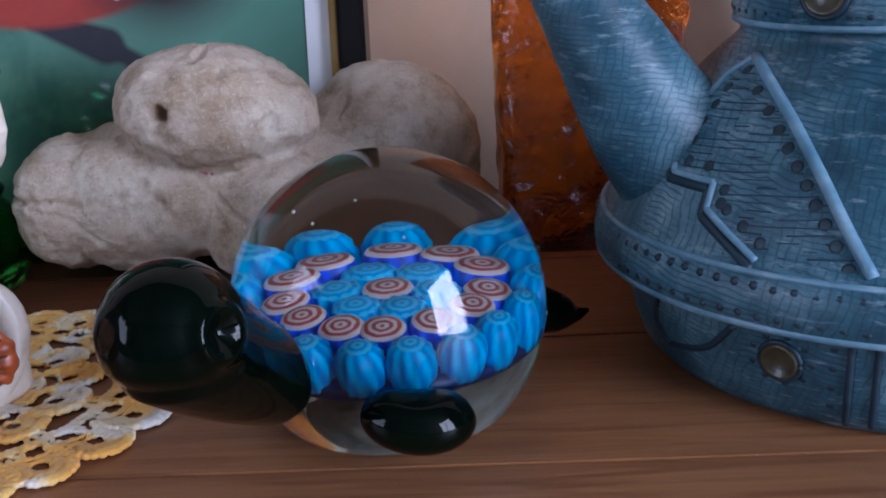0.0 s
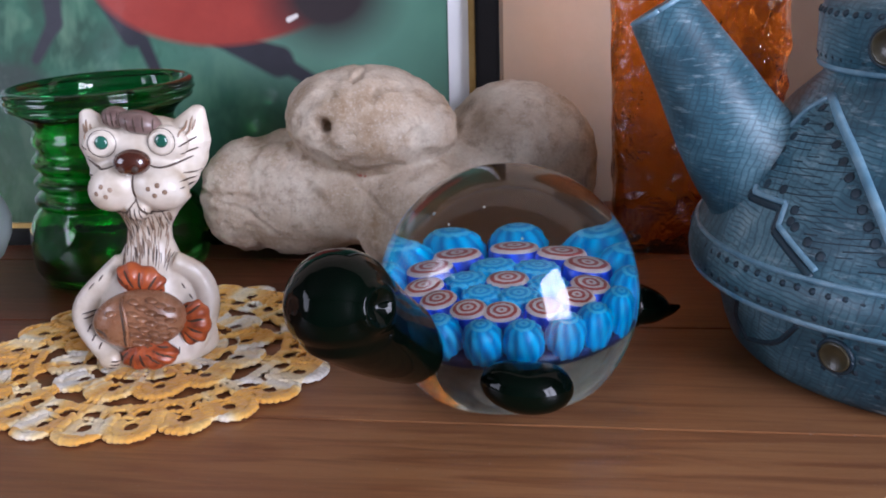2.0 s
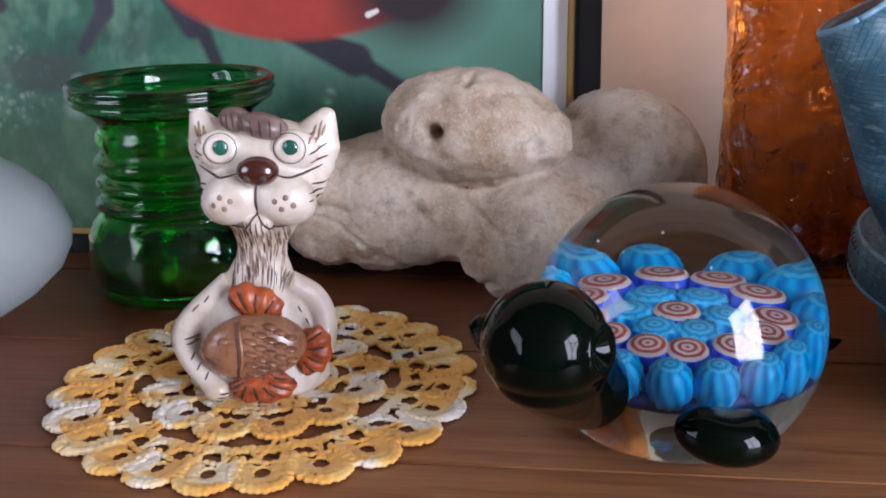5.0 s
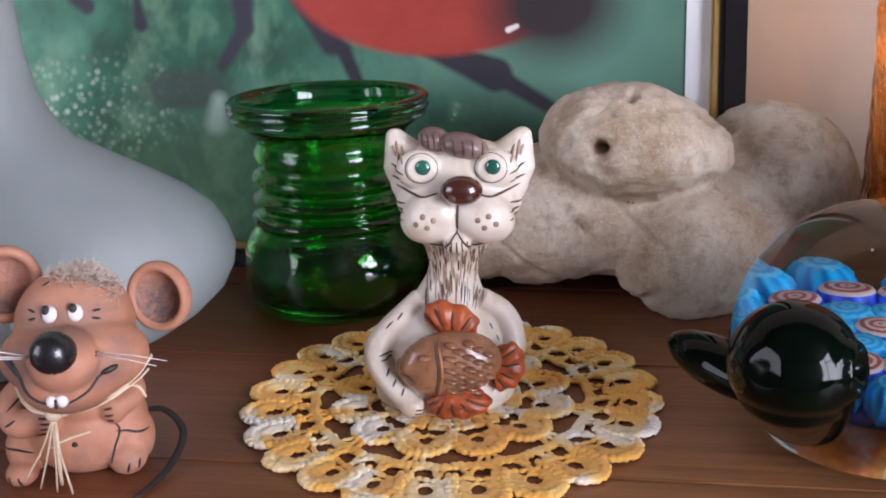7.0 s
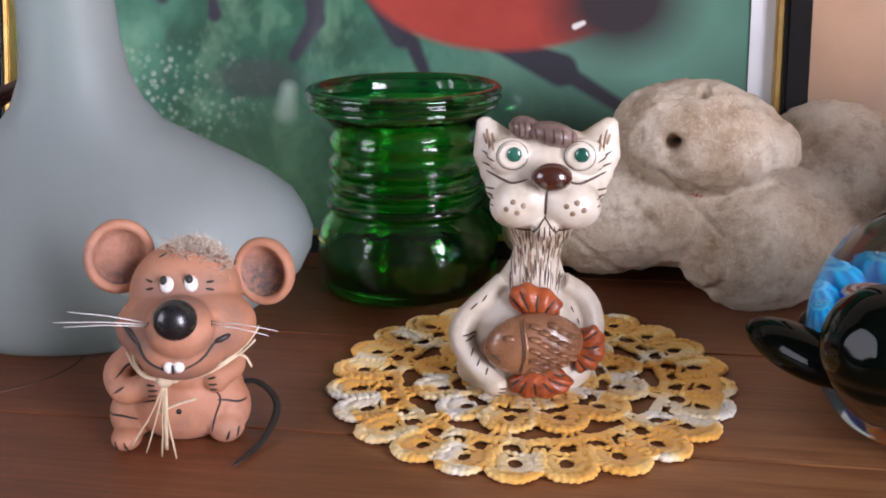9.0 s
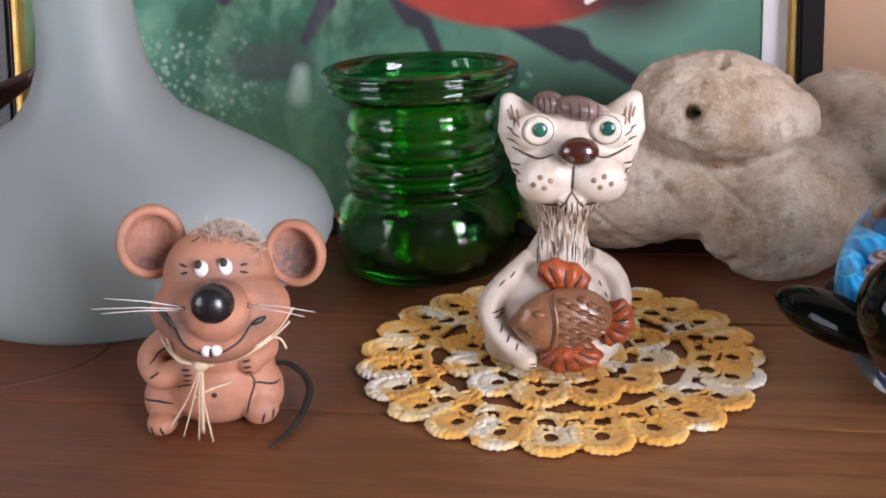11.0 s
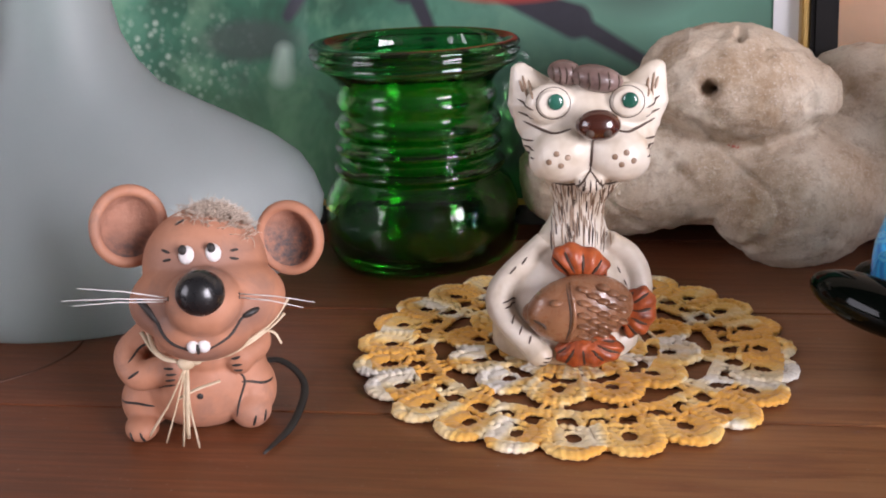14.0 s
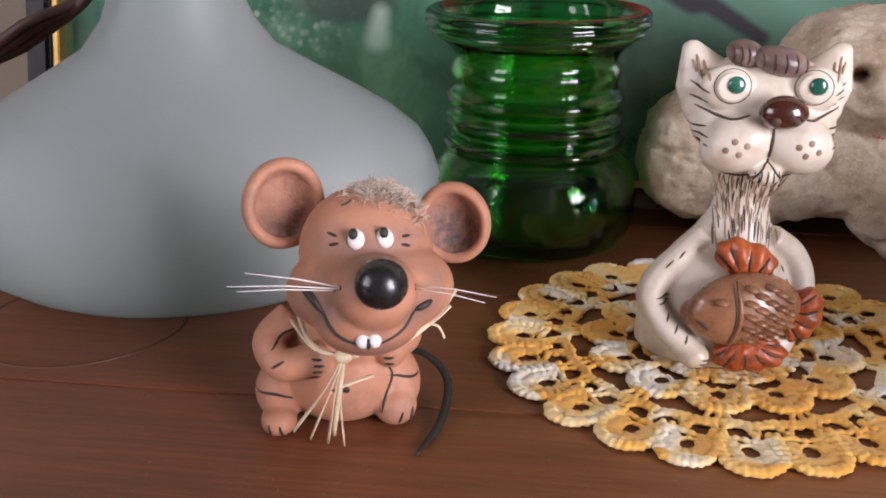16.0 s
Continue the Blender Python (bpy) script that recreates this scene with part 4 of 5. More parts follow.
        for k in range(5):
            u = c[0] + r[0] * (-0.72 + 0.36 * k)
            stroke(bm, t3, [(u, c[2] + r[2] * 0.62), (u + 0.0004, c[2]), (u + 0.0002, c[2] - r[2] * 0.7)], 0.00030, scr, 8)
    # fur nicks on arms and skirt
    for x, z, dx, dz in ((-0.0150, 0.026, 0.002, 0.002), (-0.0172, 0.0185, 0.004, 0.0), (-0.0165, 0.0172, 0.003, 0.0), (-0.0125, 0.011, 0.0008, 0.0018), (-0.0098, 0.0088, 0.0006, 0.0018), (-0.0145, 0.0135, 0.0006, 0.0018),
                         (-0.0115, 0.0285, 0.0015, 0.002), (0.0155, 0.0265, 0.001, -0.002), (0.0175, 0.0225, 0.0008, -0.002), (-0.0055, 0.0052, 0.0022, -0.0006), (-0.0060, 0.0040, 0.0022, -0.0006), (-0.0070, 0.0028, 0.0020, -0.0004),
                         (0.0125, 0.0060, -0.0005, -0.0025), (0.0145, 0.0065, -0.0003, -0.0025), (0.0105, 0.0045, -0.0005, -0.002)):
        stroke(bm, tree, [(x, z), (x + dx, z + dz)], 0.00028, scr, 6)
    # fish held to the belly
    fc = Vector((0.0045, -0.0165, 0.0180))
    bm2 = bmesh.new()
    ball(bm2, fc, (0.0152, 0.0064, 0.0100), pose(0, 0, 0, 0, -4, 10), 32)
    ball(bm2, fc + Vector((-0.0128, -0.0005, -0.0010)), (0.0034, 0.0030, 0.0034), None, 16)
    ft = BVHTree.FromBMesh(bm2)
    ball(bm, fc, (0.0152, 0.0064, 0.0100), pose(0, 0, 0, 0, -4, 10), 32, fish)
    ball(bm, fc + Vector((-0.0128, -0.0005, -0.0010)), (0.0034, 0.0030, 0.0034), None, 16, fish)
    bm2.free()
    for r in range(5):                                  # overlapping raised scales
        for k in range(6):
            x, z = fc.x + 0.0008 + r * 0.0026, fc.z + 0.0074 - k * 0.0034 + (r % 2) * 0.0017
            if ((x - fc.x) / 0.0136) ** 2 + ((z - fc.z) / 0.0092) ** 2 < 0.90:
                p, n = front_hit(ft, x, z)
                if p:
                    tilt = n.to_track_quat("Z", "Y").to_matrix().to_4x4() @ pose(0, 0, 0, 0, 16, 0)
                    ball(bm, p + n * 0.0001, (0.0021, 0.0019, 0.00085), tilt, 14, fish)
    stroke(bm, ft, [(fc.x - 0.0030, fc.z + 0.0090), (fc.x - 0.0018, fc.z), (fc.x - 0.0034, fc.z - 0.0086)], 0.00065, fish, 14, 0.0003)
    stroke(bm, ft, [(fc.x - 0.0040, fc.z + 0.0086), (fc.x - 0.0029, fc.z), (fc.x - 0.0042, fc.z - 0.0080)], 0.00030, scr, 12)
    dot(bm, ft, fc.x - 0.0068, fc.z + 0.0042, 0.0019, fish, 0.0003, 0.5)
    dot(bm, ft, fc.x - 0.0068, fc.z + 0.0042, 0.0012, scr, 0.0007, 0.3)
    dot(bm, ft, fc.x - 0.0068, fc.z + 0.0042, 0.0006, fish, 0.0010, 0.5)
    stroke(bm, ft, [(fc.x - 0.0130, fc.z - 0.0012), (fc.x - 0.0105, fc.z - 0.0022), (fc.x - 0.0095, fc.z - 0.0036)], 0.00045, scr, 8)
    def fan(c, r, m, rays, pivot, a0, a1):
        """A clay fin with rays spreading from a pivot, ragged at its rim."""
        b3 = bmesh.new()
        ball(b3, (0, 0, 0), 1.0, None, 40)
        for v in b3.verts:
            p = v.co.copy()
            a = math.atan2(p.z - pivot[1], p.x - pivot[0])
            rad = math.hypot(p.x, p.z)
            wave = math.cos(2 * math.pi * rays * (a - a0) / (a1 - a0))
            ruffle = 1 + 0.05 * rad * wave + 0.10 * noise.noise(Vector((p.x * 2.2 + rays, p.z * 2.2, pivot[0])))
            v.co = Vector((p.x * ruffle, p.y * (1 + 0.25 * wave), p.z * ruffle))
        b3.transform(Matrix.Translation(c) @ m @ Matrix.Diagonal((*r, 1)))
        b3.normal_update()
        t3 = BVHTree.FromBMesh(b3)
        for f in b3.faces:
            f.material_index = fin
        me = bpy.data.meshes.new("fin")
        b3.to_mesh(me)
        b3.free()
        bm.from_mesh(me)
        bpy.data.meshes.remove(me)
        for k in range(rays):
            a = a0 + (a1 - a0) * (k + 0.5) / rays
            d = Vector((math.cos(a), 0, math.sin(a)))
            ends = [m @ Vector(((pivot[0] + q * d.x) * r[0], 0, (pivot[1] + q * d.z) * r[2])) for q in (0.75, 1.25, 1.75)]
            stroke(bm, t3, [(c[0] + e.x, c[2] + e.z) for e in ends], 0.00045, scr, 9)

    fan((0.0048, -0.0120, 0.0300), (0.0086, 0.0036, 0.0052), pose(0, 0, 0, 0, 22, 0), 6, (0.3, -1.1), 0.5, 2.7)
    fan((0.0068, -0.0186, 0.0064), (0.0095, 0.0042, 0.0048), pose(0, 0, 0, 0, -6, 0), 7, (-0.2, 1.1), -2.7, -0.4)
    fan((0.0208, -0.0118, 0.0150), (0.0052, 0.0034, 0.0078), pose(0, 0, 0, 0, 12, 0), 6, (-1.1, 0.0), -1.1, 1.1)
    ob = part("cat_figurine", bm, [M[k] for k in ("cat_glaze", "cat_wash", "scratch", "hair_brown", "nose_brown", "eye_green", "fish_brown", "fin_orange")])
    ob.matrix_world = pose(-0.1295, 0.2225, 0.0017, 0, 0, 8)
    return tagged(ob, "cream glazed clay cat hugging a brown fish with orange fins", "figurine")


clay_cat()


# ---- clay mouse ----
def clay_mouse():
    bm = bmesh.new()
    ball(bm, (0.0015, 0.0045, 0.0125), (0.0168, 0.0155, 0.0145), None, 32)
    ball(bm, (0.0034, 0.0005, 0.0235), (0.0125, 0.0112, 0.0110), None, 24)
    tube(bm, curve_points([(-0.0100, 0.0020, 0.0268), (-0.0158, -0.0010, 0.0220), (-0.0128, -0.0078, 0.0188), (-0.0062, -0.0098, 0.0205)], 16), 0.0039, 16)
    ball(bm, (-0.0050, -0.0100, 0.0210), (0.0040, 0.0030, 0.0042), None, 16)
    tube(bm, curve_points([(0.0145, 0.0020, 0.0268), (0.0168, -0.0035, 0.0232), (0.0128, -0.0082, 0.0215)], 14), 0.0036, 16)
    ball(bm, (0.0126, -0.0086, 0.0212), (0.0036, 0.0030, 0.0042), None, 16)
    ball(bm, (-0.0135, 0.0010, 0.0078), (0.0064, 0.0078, 0.0076), None, 20)
    ball(bm, (-0.0142, -0.0062, 0.0036), (0.0044, 0.0054, 0.0036), None, 20)
    ball(bm, (0.0142, 0.0010, 0.0085), (0.0062, 0.0080, 0.0085), None, 20)
    ball(bm, (0.0135, -0.0048, 0.0050), (0.0054, 0.0056, 0.0050), None, 20)
    ball(bm, (0.0072, -0.0115, 0.0475), (0.0148, 0.0138, 0.0145), None, 32)
    ball(bm, (0.0076, -0.0180, 0.0415), (0.0182, 0.0130, 0.0112), pose(0, 0, 0, -20), 32)
    ball(bm, (0.0066, -0.0240, 0.0370), (0.0115, 0.0100, 0.0080), pose(0, 0, 0, -20), 32)
    ball(bm, (0.0080, -0.0290, 0.0450), (0.0085, 0.0085, 0.0080), None, 24)
    for v in bm.verts:
        v.co.z = max(v.co.z, 0.0)
    bm = blended(bm, 0.0006, 6)
    # ears: dished discs
    for c, r, yaw, tilt in (((-0.0105, -0.0055, 0.0572), 0.0097, 14, -14), ((0.0276, -0.0045, 0.0508), 0.0090, -16, 12)):
        m = Matrix.Translation(c) @ pose(0, 0, 0, 90, 0, yaw) @ pose(0, 0, 0, -8, 0, tilt)
        prof = [(0.0, -0.0014), (0.50, -0.0012), (0.66, 0.0002), (0.73, 0.0019), (0.84, 0.0030), (0.96, 0.0024), (1.0, 0.0008), (0.97, -0.0012), (0.80, -0.0032), (0.4, -0.0042), (0.0, -0.0045)]
        b2 = bmesh.new()
        lathe(b2, [(q * r, z) for q, z in prof], 40)
        for f in b2.faces:
            q = f.calc_center_median()
            f.material_index = 1 if q.z < 0.0012 and q.z > -0.0013 and math.hypot(q.x, q.y) < 0.70 * r else 0
        b2.transform(m @ Matrix.Diagonal((0.95, 1.05, 1, 1)))
        me = bpy.data.meshes.new("ear")
        b2.to_mesh(me)
        b2.free()
        bm.from_mesh(me)
        bpy.data.meshes.remove(me)
    bm.normal_update()
    tree = BVHTree.FromBMesh(bm)
    soot, black, white, straw, fluff, leather = 2, 3, 4, 5, 6, 7
    ball(bm, (0.0086, -0.0385, 0.0508), (0.0053, 0.0050, 0.0051), None, 28, black)
    # eyes
    for x in (0.0046, 0.0106):
        p, n = front_hit(tree, x, 0.0545)
        q = n.to_track_quat("Z", "Y").to_matrix().to_4x4()
        ball(bm, p, (0.0018, 0.0022, 0.0012), q, 18, white)
        ball(bm, p + n * 0.0009 + Vector((-0.0005, 0, 0.0011)), (0.0010, 0.0012, 0.0007), q, 12, soot)
    for pts in ([(0.0008, 0.0548), (-0.0012, 0.0552)], [(0.0010, 0.0535), (-0.0010, 0.0530)], [(0.0142, 0.0542), (0.0160, 0.0540)], [(0.0140, 0.0528), (0.0160, 0.0520)], [(0.0020, 0.0598), (0.0042, 0.0608)]):
        stroke(bm, tree, pts, 0.00035, soot, 6)
    # grin and teeth
    stroke(bm, tree, [(-0.0065, 0.0450), (-0.0040, 0.0425), (-0.0005, 0.0375), (0.0045, 0.0350)], 0.00048, soot, 22)
    stroke(bm, tree, [(-0.0072, 0.0452), (-0.0050, 0.0438), (-0.0030, 0.0408)], 0.00095, soot, 10)
    stroke(bm, tree, [(0.0080, 0.0350), (0.0130, 0.0375), (0.0160, 0.0405), (0.0195, 0.0415)], 0.0004, soot, 20)
    stroke(bm, tree, [(0.0160, 0.0408), (0.0198, 0.0418)], 0.0009, soot, 8)
    for x in (0.0050, 0.0073):
        p, n = front_hit(tree, x, 0.0362)
        ball(bm, p, (0.0015, 0.0013, 0.0016), None, 14, white)
    p, n = front_hit(tree, 0.0061, 0.0362)
    ball(bm, p + n * 0.001, (0.0004, 0.0005, 0.0014), None, 8, soot)
    # fingers, toes, folds, navel
    for pts in ([(-0.0058, 0.0222), (-0.0035, 0.0218)], [(-0.0055, 0.0205), (-0.0030, 0.0202)], [(-0.0058, 0.0188), (-0.0035, 0.0186)], [(-0.0150, 0.0225), (-0.0120, 0.0245), (-0.0095, 0.0250)], [(-0.0150, 0.0195), (-0.0120, 0.0215)],
                [(0.0105, 0.0222), (0.0128, 0.0228)], [(0.0105, 0.0205), (0.0130, 0.0208)], [(0.0108, 0.0190), (0.0130, 0.0190)], [(0.0115, 0.0170), (0.0128, 0.0140), (0.0112, 0.0095), (0.0100, 0.0050)], [(0.0120, 0.0140), (0.0175, 0.0120), (0.0200, 0.0115)],
                [(-0.0165, 0.0045), (-0.0160, 0.0015)], [(-0.0140, 0.0045), (-0.0132, 0.0012)], [(0.0150, 0.0055), (0.0140, 0.0022)], [(0.0175, 0.0060), (0.0168, 0.0028)], [(-0.0195, 0.0095), (-0.0150, 0.0102), (-0.0105, 0.0088)], [(-0.0105, 0.0150), (-0.0040, 0.0160)]):
        stroke(bm, tree, pts, 0.00036, soot, 10)
    dot(bm, tree, 0.0018, 0.0128, 0.00085, soot, 0.0, 0.4)
    # whisker holes, whiskers
    rng = random.Random(8)
    for a, b in (((0.0008, 0.0478), (-0.0175, 0.0525)), ((0.0008, 0.0475), (-0.0210, 0.0500)), ((-0.0002, 0.0462), (-0.0195, 0.0478)), ((0.0160, 0.0468), (0.0325, 0.0440)), ((0.0160, 0.0462), (0.0300, 0.0432))):
        p, n = front_hit(tree, *a)
        dot(bm, tree, a[0], a[1], 0.0004, soot, 0.0, 0.5, 8)
        q = Vector((b[0], p.y - 0.002, b[1]))
        tube(bm, [p, p.lerp(q, 0.5) + Vector((0, 0, 0.0004)), q], [0.00016, 0.00014, 0.0001], 5, white)
    # fluff on the crown
    for k in range(1300):
        x, y = 0.0118 + rng.gauss(0, 0.0034), -0.0125 + rng.gauss(0, 0.0022)
        p, n, _, _ = tree.ray_cast(Vector((x, y, 0.09)), Vector((0, 0, -1)))
        if p and p.z > 0.055:
            d = (n * 0.45 + Vector((rng.gauss(0.2, 1.0), rng.gauss(-0.3, 0.8), rng.gauss(0, 0.35)))).normalized()
            e = p + d * rng.uniform(0.0015, 0.0034)
            tube(bm, [p, p.lerp(e, 0.5) + n * 0.0004, e], [0.00009, 0.00008, 0.00004], 4, fluff)
    # raffia bow at the neck
    knot = Vector((0.0012, -0.0218, 0.0272))
    k = tuple(knot)
    for pts in ([(-0.0098, -0.0125, 0.0322), (-0.0055, -0.0195, 0.0290), k], [(-0.0095, -0.0120, 0.0312), (-0.0050, -0.0190, 0.0280), k], [(-0.0080, -0.0140, 0.0335), (-0.0062, -0.0185, 0.0300), (-0.0030, -0.0205, 0.0280)],
                [k, (0.0120, -0.0230, 0.0300), (0.0215, -0.0195, 0.0345), (0.0262, -0.0180, 0.0400)], [k, (0.0122, -0.0225, 0.0290), (0.0212, -0.0190, 0.0332), (0.0250, -0.0180, 0.0362)], [k, (0.0118, -0.0235, 0.0292), (0.0200, -0.0200, 0.0330)],
                [(0.0195, -0.0188, 0.0326), (0.0222, -0.0190, 0.0318), (0.0236, -0.0188, 0.0288)],
                [k, (-0.0040, -0.0190, 0.0165), (-0.0105, -0.0165, 0.0062)], [k, (-0.0028, -0.0188, 0.0150), (-0.0068, -0.0165, 0.0040)], [(-0.0105, -0.0165, 0.0062), (-0.0088, -0.0168, 0.0090), (-0.0050, -0.0180, 0.0145)],
                [k, (-0.0010, -0.0185, 0.0150), (-0.0030, -0.0160, 0.0022)], [k, (0.0002, -0.0185, 0.0150), (0.0008, -0.0158, 0.0012)], [k, (-0.0004, -0.0188, 0.0140), (-0.0016, -0.0160, 0.0040)],
                [(-0.0022, -0.0185, 0.0165), (0.0020, -0.0175, 0.0180), (0.0078, -0.0160, 0.0190)]):
        tube(bm, curve_points(pts, 8), 0.00056, 6, straw, 0.4)
    ball(bm, knot, (0.0022, 0.0014, 0.0017), None, 12, straw)
    ball(bm, knot + Vector((0.0022, 0.0003, 0.0004)), (0.0018, 0.0012, 0.0012), None, 10, straw)
    # leather tail
    tail = curve_points([(0.0130, 0.0120, 0.0100), (0.0215, 0.0110, 0.0105), (0.0275, 0.0040, 0.0060), (0.0240, -0.0090, 0.0016), (0.0168, -0.0215, 0.0008)], 20)
    tube(bm, tail, [0.0011] * 17 + [0.0010, 0.0008, 0.0006, 0.0004], 8, leather, 0.6)
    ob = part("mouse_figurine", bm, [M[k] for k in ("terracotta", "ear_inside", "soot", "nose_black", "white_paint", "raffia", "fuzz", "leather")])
    ob.matrix_world = pose(-0.219, 0.1647, 0.0, 0, 0, 20)
    return tagged(ob, "terracotta clay mouse with round ears and a raffia bow", "figurine")


clay_mouse()


# ---- glass turtle paperweight ----
def turtle():
    C, R, zc = Vector((-0.002, 0.2246, 0.0)), 0.0395, 0.0276
    t = thing("turtle_paperweight", Matrix.Translation(C), "glass turtle paperweight with blue and red millefiori canes", "paperweight")
    D = Vector((-0.0027, -0.0015, 0.0))                  # the dome's middle, from the thing's base point
    bm = bmesh.new()
    low = math.asin(zc / R)
    prof = [(0.0, 0.0), (R * math.cos(low) - 0.0025, 0.0), (R * math.cos(low) - 0.0006, 0.0006)]
    for k in range(1, 49):
        a = -low + (math.pi / 2 + low) * k / 48
        prof.append((R * math.cos(a), zc + R * math.sin(a)))
    prof[-1] = (0.0, zc + R)
    lathe(bm, prof, 128)
    bm.transform(Matrix.Translation(D))
    part("dome", bm, M["clear_glass"], t, "clear polished glass dome")
    # canes on a shallow inner cushion
    bm = bmesh.new()
    ball(bm, D + Vector((0, 0, 0.0190)), (0.0264, 0.0264, 0.0052), None, 48)
    part("cushion", bm, M["cane_base"], t, "deep blue glass ground")

    def cane(kind, r, h):
        bm = bmesh.new()
        n = 44
        ribs = 0 if kind == "cane_red" else 11
        prof = [(0.0, 0.0009), (0.6, 0.0008), (0.88, 0.0005), (1.0, -0.0003), (1.06, -0.35 * h), (0.95, -h)]
        if kind == "cane_twist":
            prof = [(0.0, 0.0007), (0.35, 0.0006), (0.62, 0.0001), (0.84, -0.0009), (0.98, -0.0022), (1.05, -0.45 * h), (1.0, -0.75 * h), (0.85, -h)]
        rings = []
        for q, z in prof:
            ring = []
            for k in range(n):
                a = 2 * math.pi * k / n
                rr = r * q * (1 + (0.09 * math.cos(ribs * (a + z * (190 if kind == "cane_twist" else 0))) if ribs and q > 0.3 else 0.0))
                ring.append(bm.verts.new((rr * math.cos(a), rr * math.sin(a), z)))
            rings.append(ring)
        for a, b in zip(rings, rings[1:]):
            for k in range(n):
                bm.faces.new((a[k], a[(k + 1) % n], b[(k + 1) % n], b[k]))
        bmesh.ops.remove_doubles(bm, verts=rings[0], dist=1e-5)
        bm.faces.new(rings[-1])
        return finish(bm, kind, M["cane_blue" if kind == "cane_twist" else kind])

    red, blue, tall = cane("cane_red", 0.0046, 0.006), cane("cane_blue", 0.0043, 0.006), cane("cane_twist", 0.0047, 0.0098)
    rng = random.Random(3)
    spots = [(0.0, 0.0, "r")]
    for n, rad, kinds in ((6, 0.0088, "b" * 6), (12, 0.0174, "r" * 12), (15, 0.0262, "t" * 15)):
        for k in range(n):
            a = 2 * math.pi * (k + 0.3 * (n == 12)) / n + rng.uniform(-0.06, 0.06)
            spots.append((rad * math.cos(a), rad * math.sin(a), kinds[k]))
    for x, y, k in spots:
        q = math.hypot(x, y) / 0.0250
        z = 0.0280 + 0.0022 * (1 - q * q)
        ob = new("cane", {"r": red, "b": blue, "t": tall}[k])
        ob.parent = t
        lean = Vector((x, y, 0.075 if k != "t" else 0.085)).to_track_quat("Z", "Y")
        ob.matrix_local = Matrix.Translation((D.x + x, D.y + y, z + (0.0008 if k == "t" else 0))) @ lean.to_matrix().to_4x4()
    # a few trapped air bubbles
    for p in ((-0.012, -0.006, 0.046), (-0.004, -0.004, 0.050), (0.006, -0.010, 0.045), (-0.016, 0.004, 0.043)):
        bm = bmesh.new()
        ball(bm, D + Vector(p), 0.00035, None, 8)
        part("air_bubble", bm, M["white_paint"], t)
    dark = M["dark_glass"]
    # head: rounded, with a tapering neck into the dome
    bm = bmesh.new()
    top, root = Vector((-0.0322, -0.0645, 0.0468)), Vector((-0.0248, -0.0350, 0.0236))
    for k in range(31):
        f = k / 30
        ball(bm, top.lerp(root, f) + Vector((0, 0, -0.0012 * math.sin(f * math.pi))), 0.0144 - 0.0032 * f - 0.0002 * math.sin(f * math.pi), None, 28)
    bm = blended(bm, 0.0010, 10)
    # pressed round eyes, each a dimple inside a raised ring
    for e in ((-0.0196, -0.0705, 0.0490), (-0.0400, -0.0765, 0.0505)):
        e = Vector(e)
        deep = 1.0 if e.x > -0.03 else 0.15
        for v in bm.verts:
            q = (v.co - e).length
            if q < 0.010:
                v.co += v.normal * deep * (0.0014 * math.exp(-((q - 0.0048) / 0.0015) ** 2) - 0.0026 * math.exp(-(q / 0.0028) ** 2))
    # pinched mouth line under the snout
    for v in bm.verts:
        if v.co.y < -0.066 and abs(v.co.z - 0.0395) < 0.003:
            v.co.y += 0.0012 * (1 - abs(v.co.z - 0.0395) / 0.003)
    part("head", bm, dark, t, "black green glass head")
    for name, c, r, m in (("flipper", (0.0095, -0.0395, 0.0155), (0.0128, 0.0085, 0.0074), pose(0, 0, 0, 20, 8, 8)), ("flipper", (-0.0440, -0.0170, 0.0240), (0.0185, 0.0085, 0.0068), pose(0, 0, 0, 0, 10, -35)),
                          ("flipper", (-0.0300, 0.0270, 0.0130), (0.0130, 0.0085, 0.0070), pose(0, 0, 0, 0, 8, -45)), ("flipper", (0.0290, 0.0280, 0.0120), (0.0120, 0.0085, 0.0070), pose(0, 0, 0, 0, -8, 45))):
        bm = bmesh.new()
        ball(bm, c, r, m, 28)
        for v in bm.verts:
            d = (v.co - Vector(c) - Vector((0, 0, r[2] * 0.8)))
            v.co.z -= (0.0022 if c[1] < -0.03 else 0.0) * math.exp(-(d.length / 0.005) ** 2)
            v.co.z = max(v.co.z, 0.0)
        part(name, bm, dark, t, "black green glass flipper")
    bm = bmesh.new()
    tube(bm, curve_points([(0.0300, 0.0240, 0.0160), (0.0395, 0.0305, 0.0120), (0.0440, 0.0330, 0.0105), (0.0475, 0.0345, 0.0112)], 10), [0.0075, 0.0070, 0.0064, 0.0056, 0.0046, 0.0036, 0.0027, 0.0020, 0.0015, 0.0010, 0.0005], 16)
    part("tail", bm, dark, t, "pointed black glass tail")
    return t


M["cane_base"] = surface("deep_blue_glass_ground", (0.004, 0.02, 0.10), (0.006, 0.035, 0.18), (0.01, 0.06, 0.26), 120, 500, 0.4)
turtle()


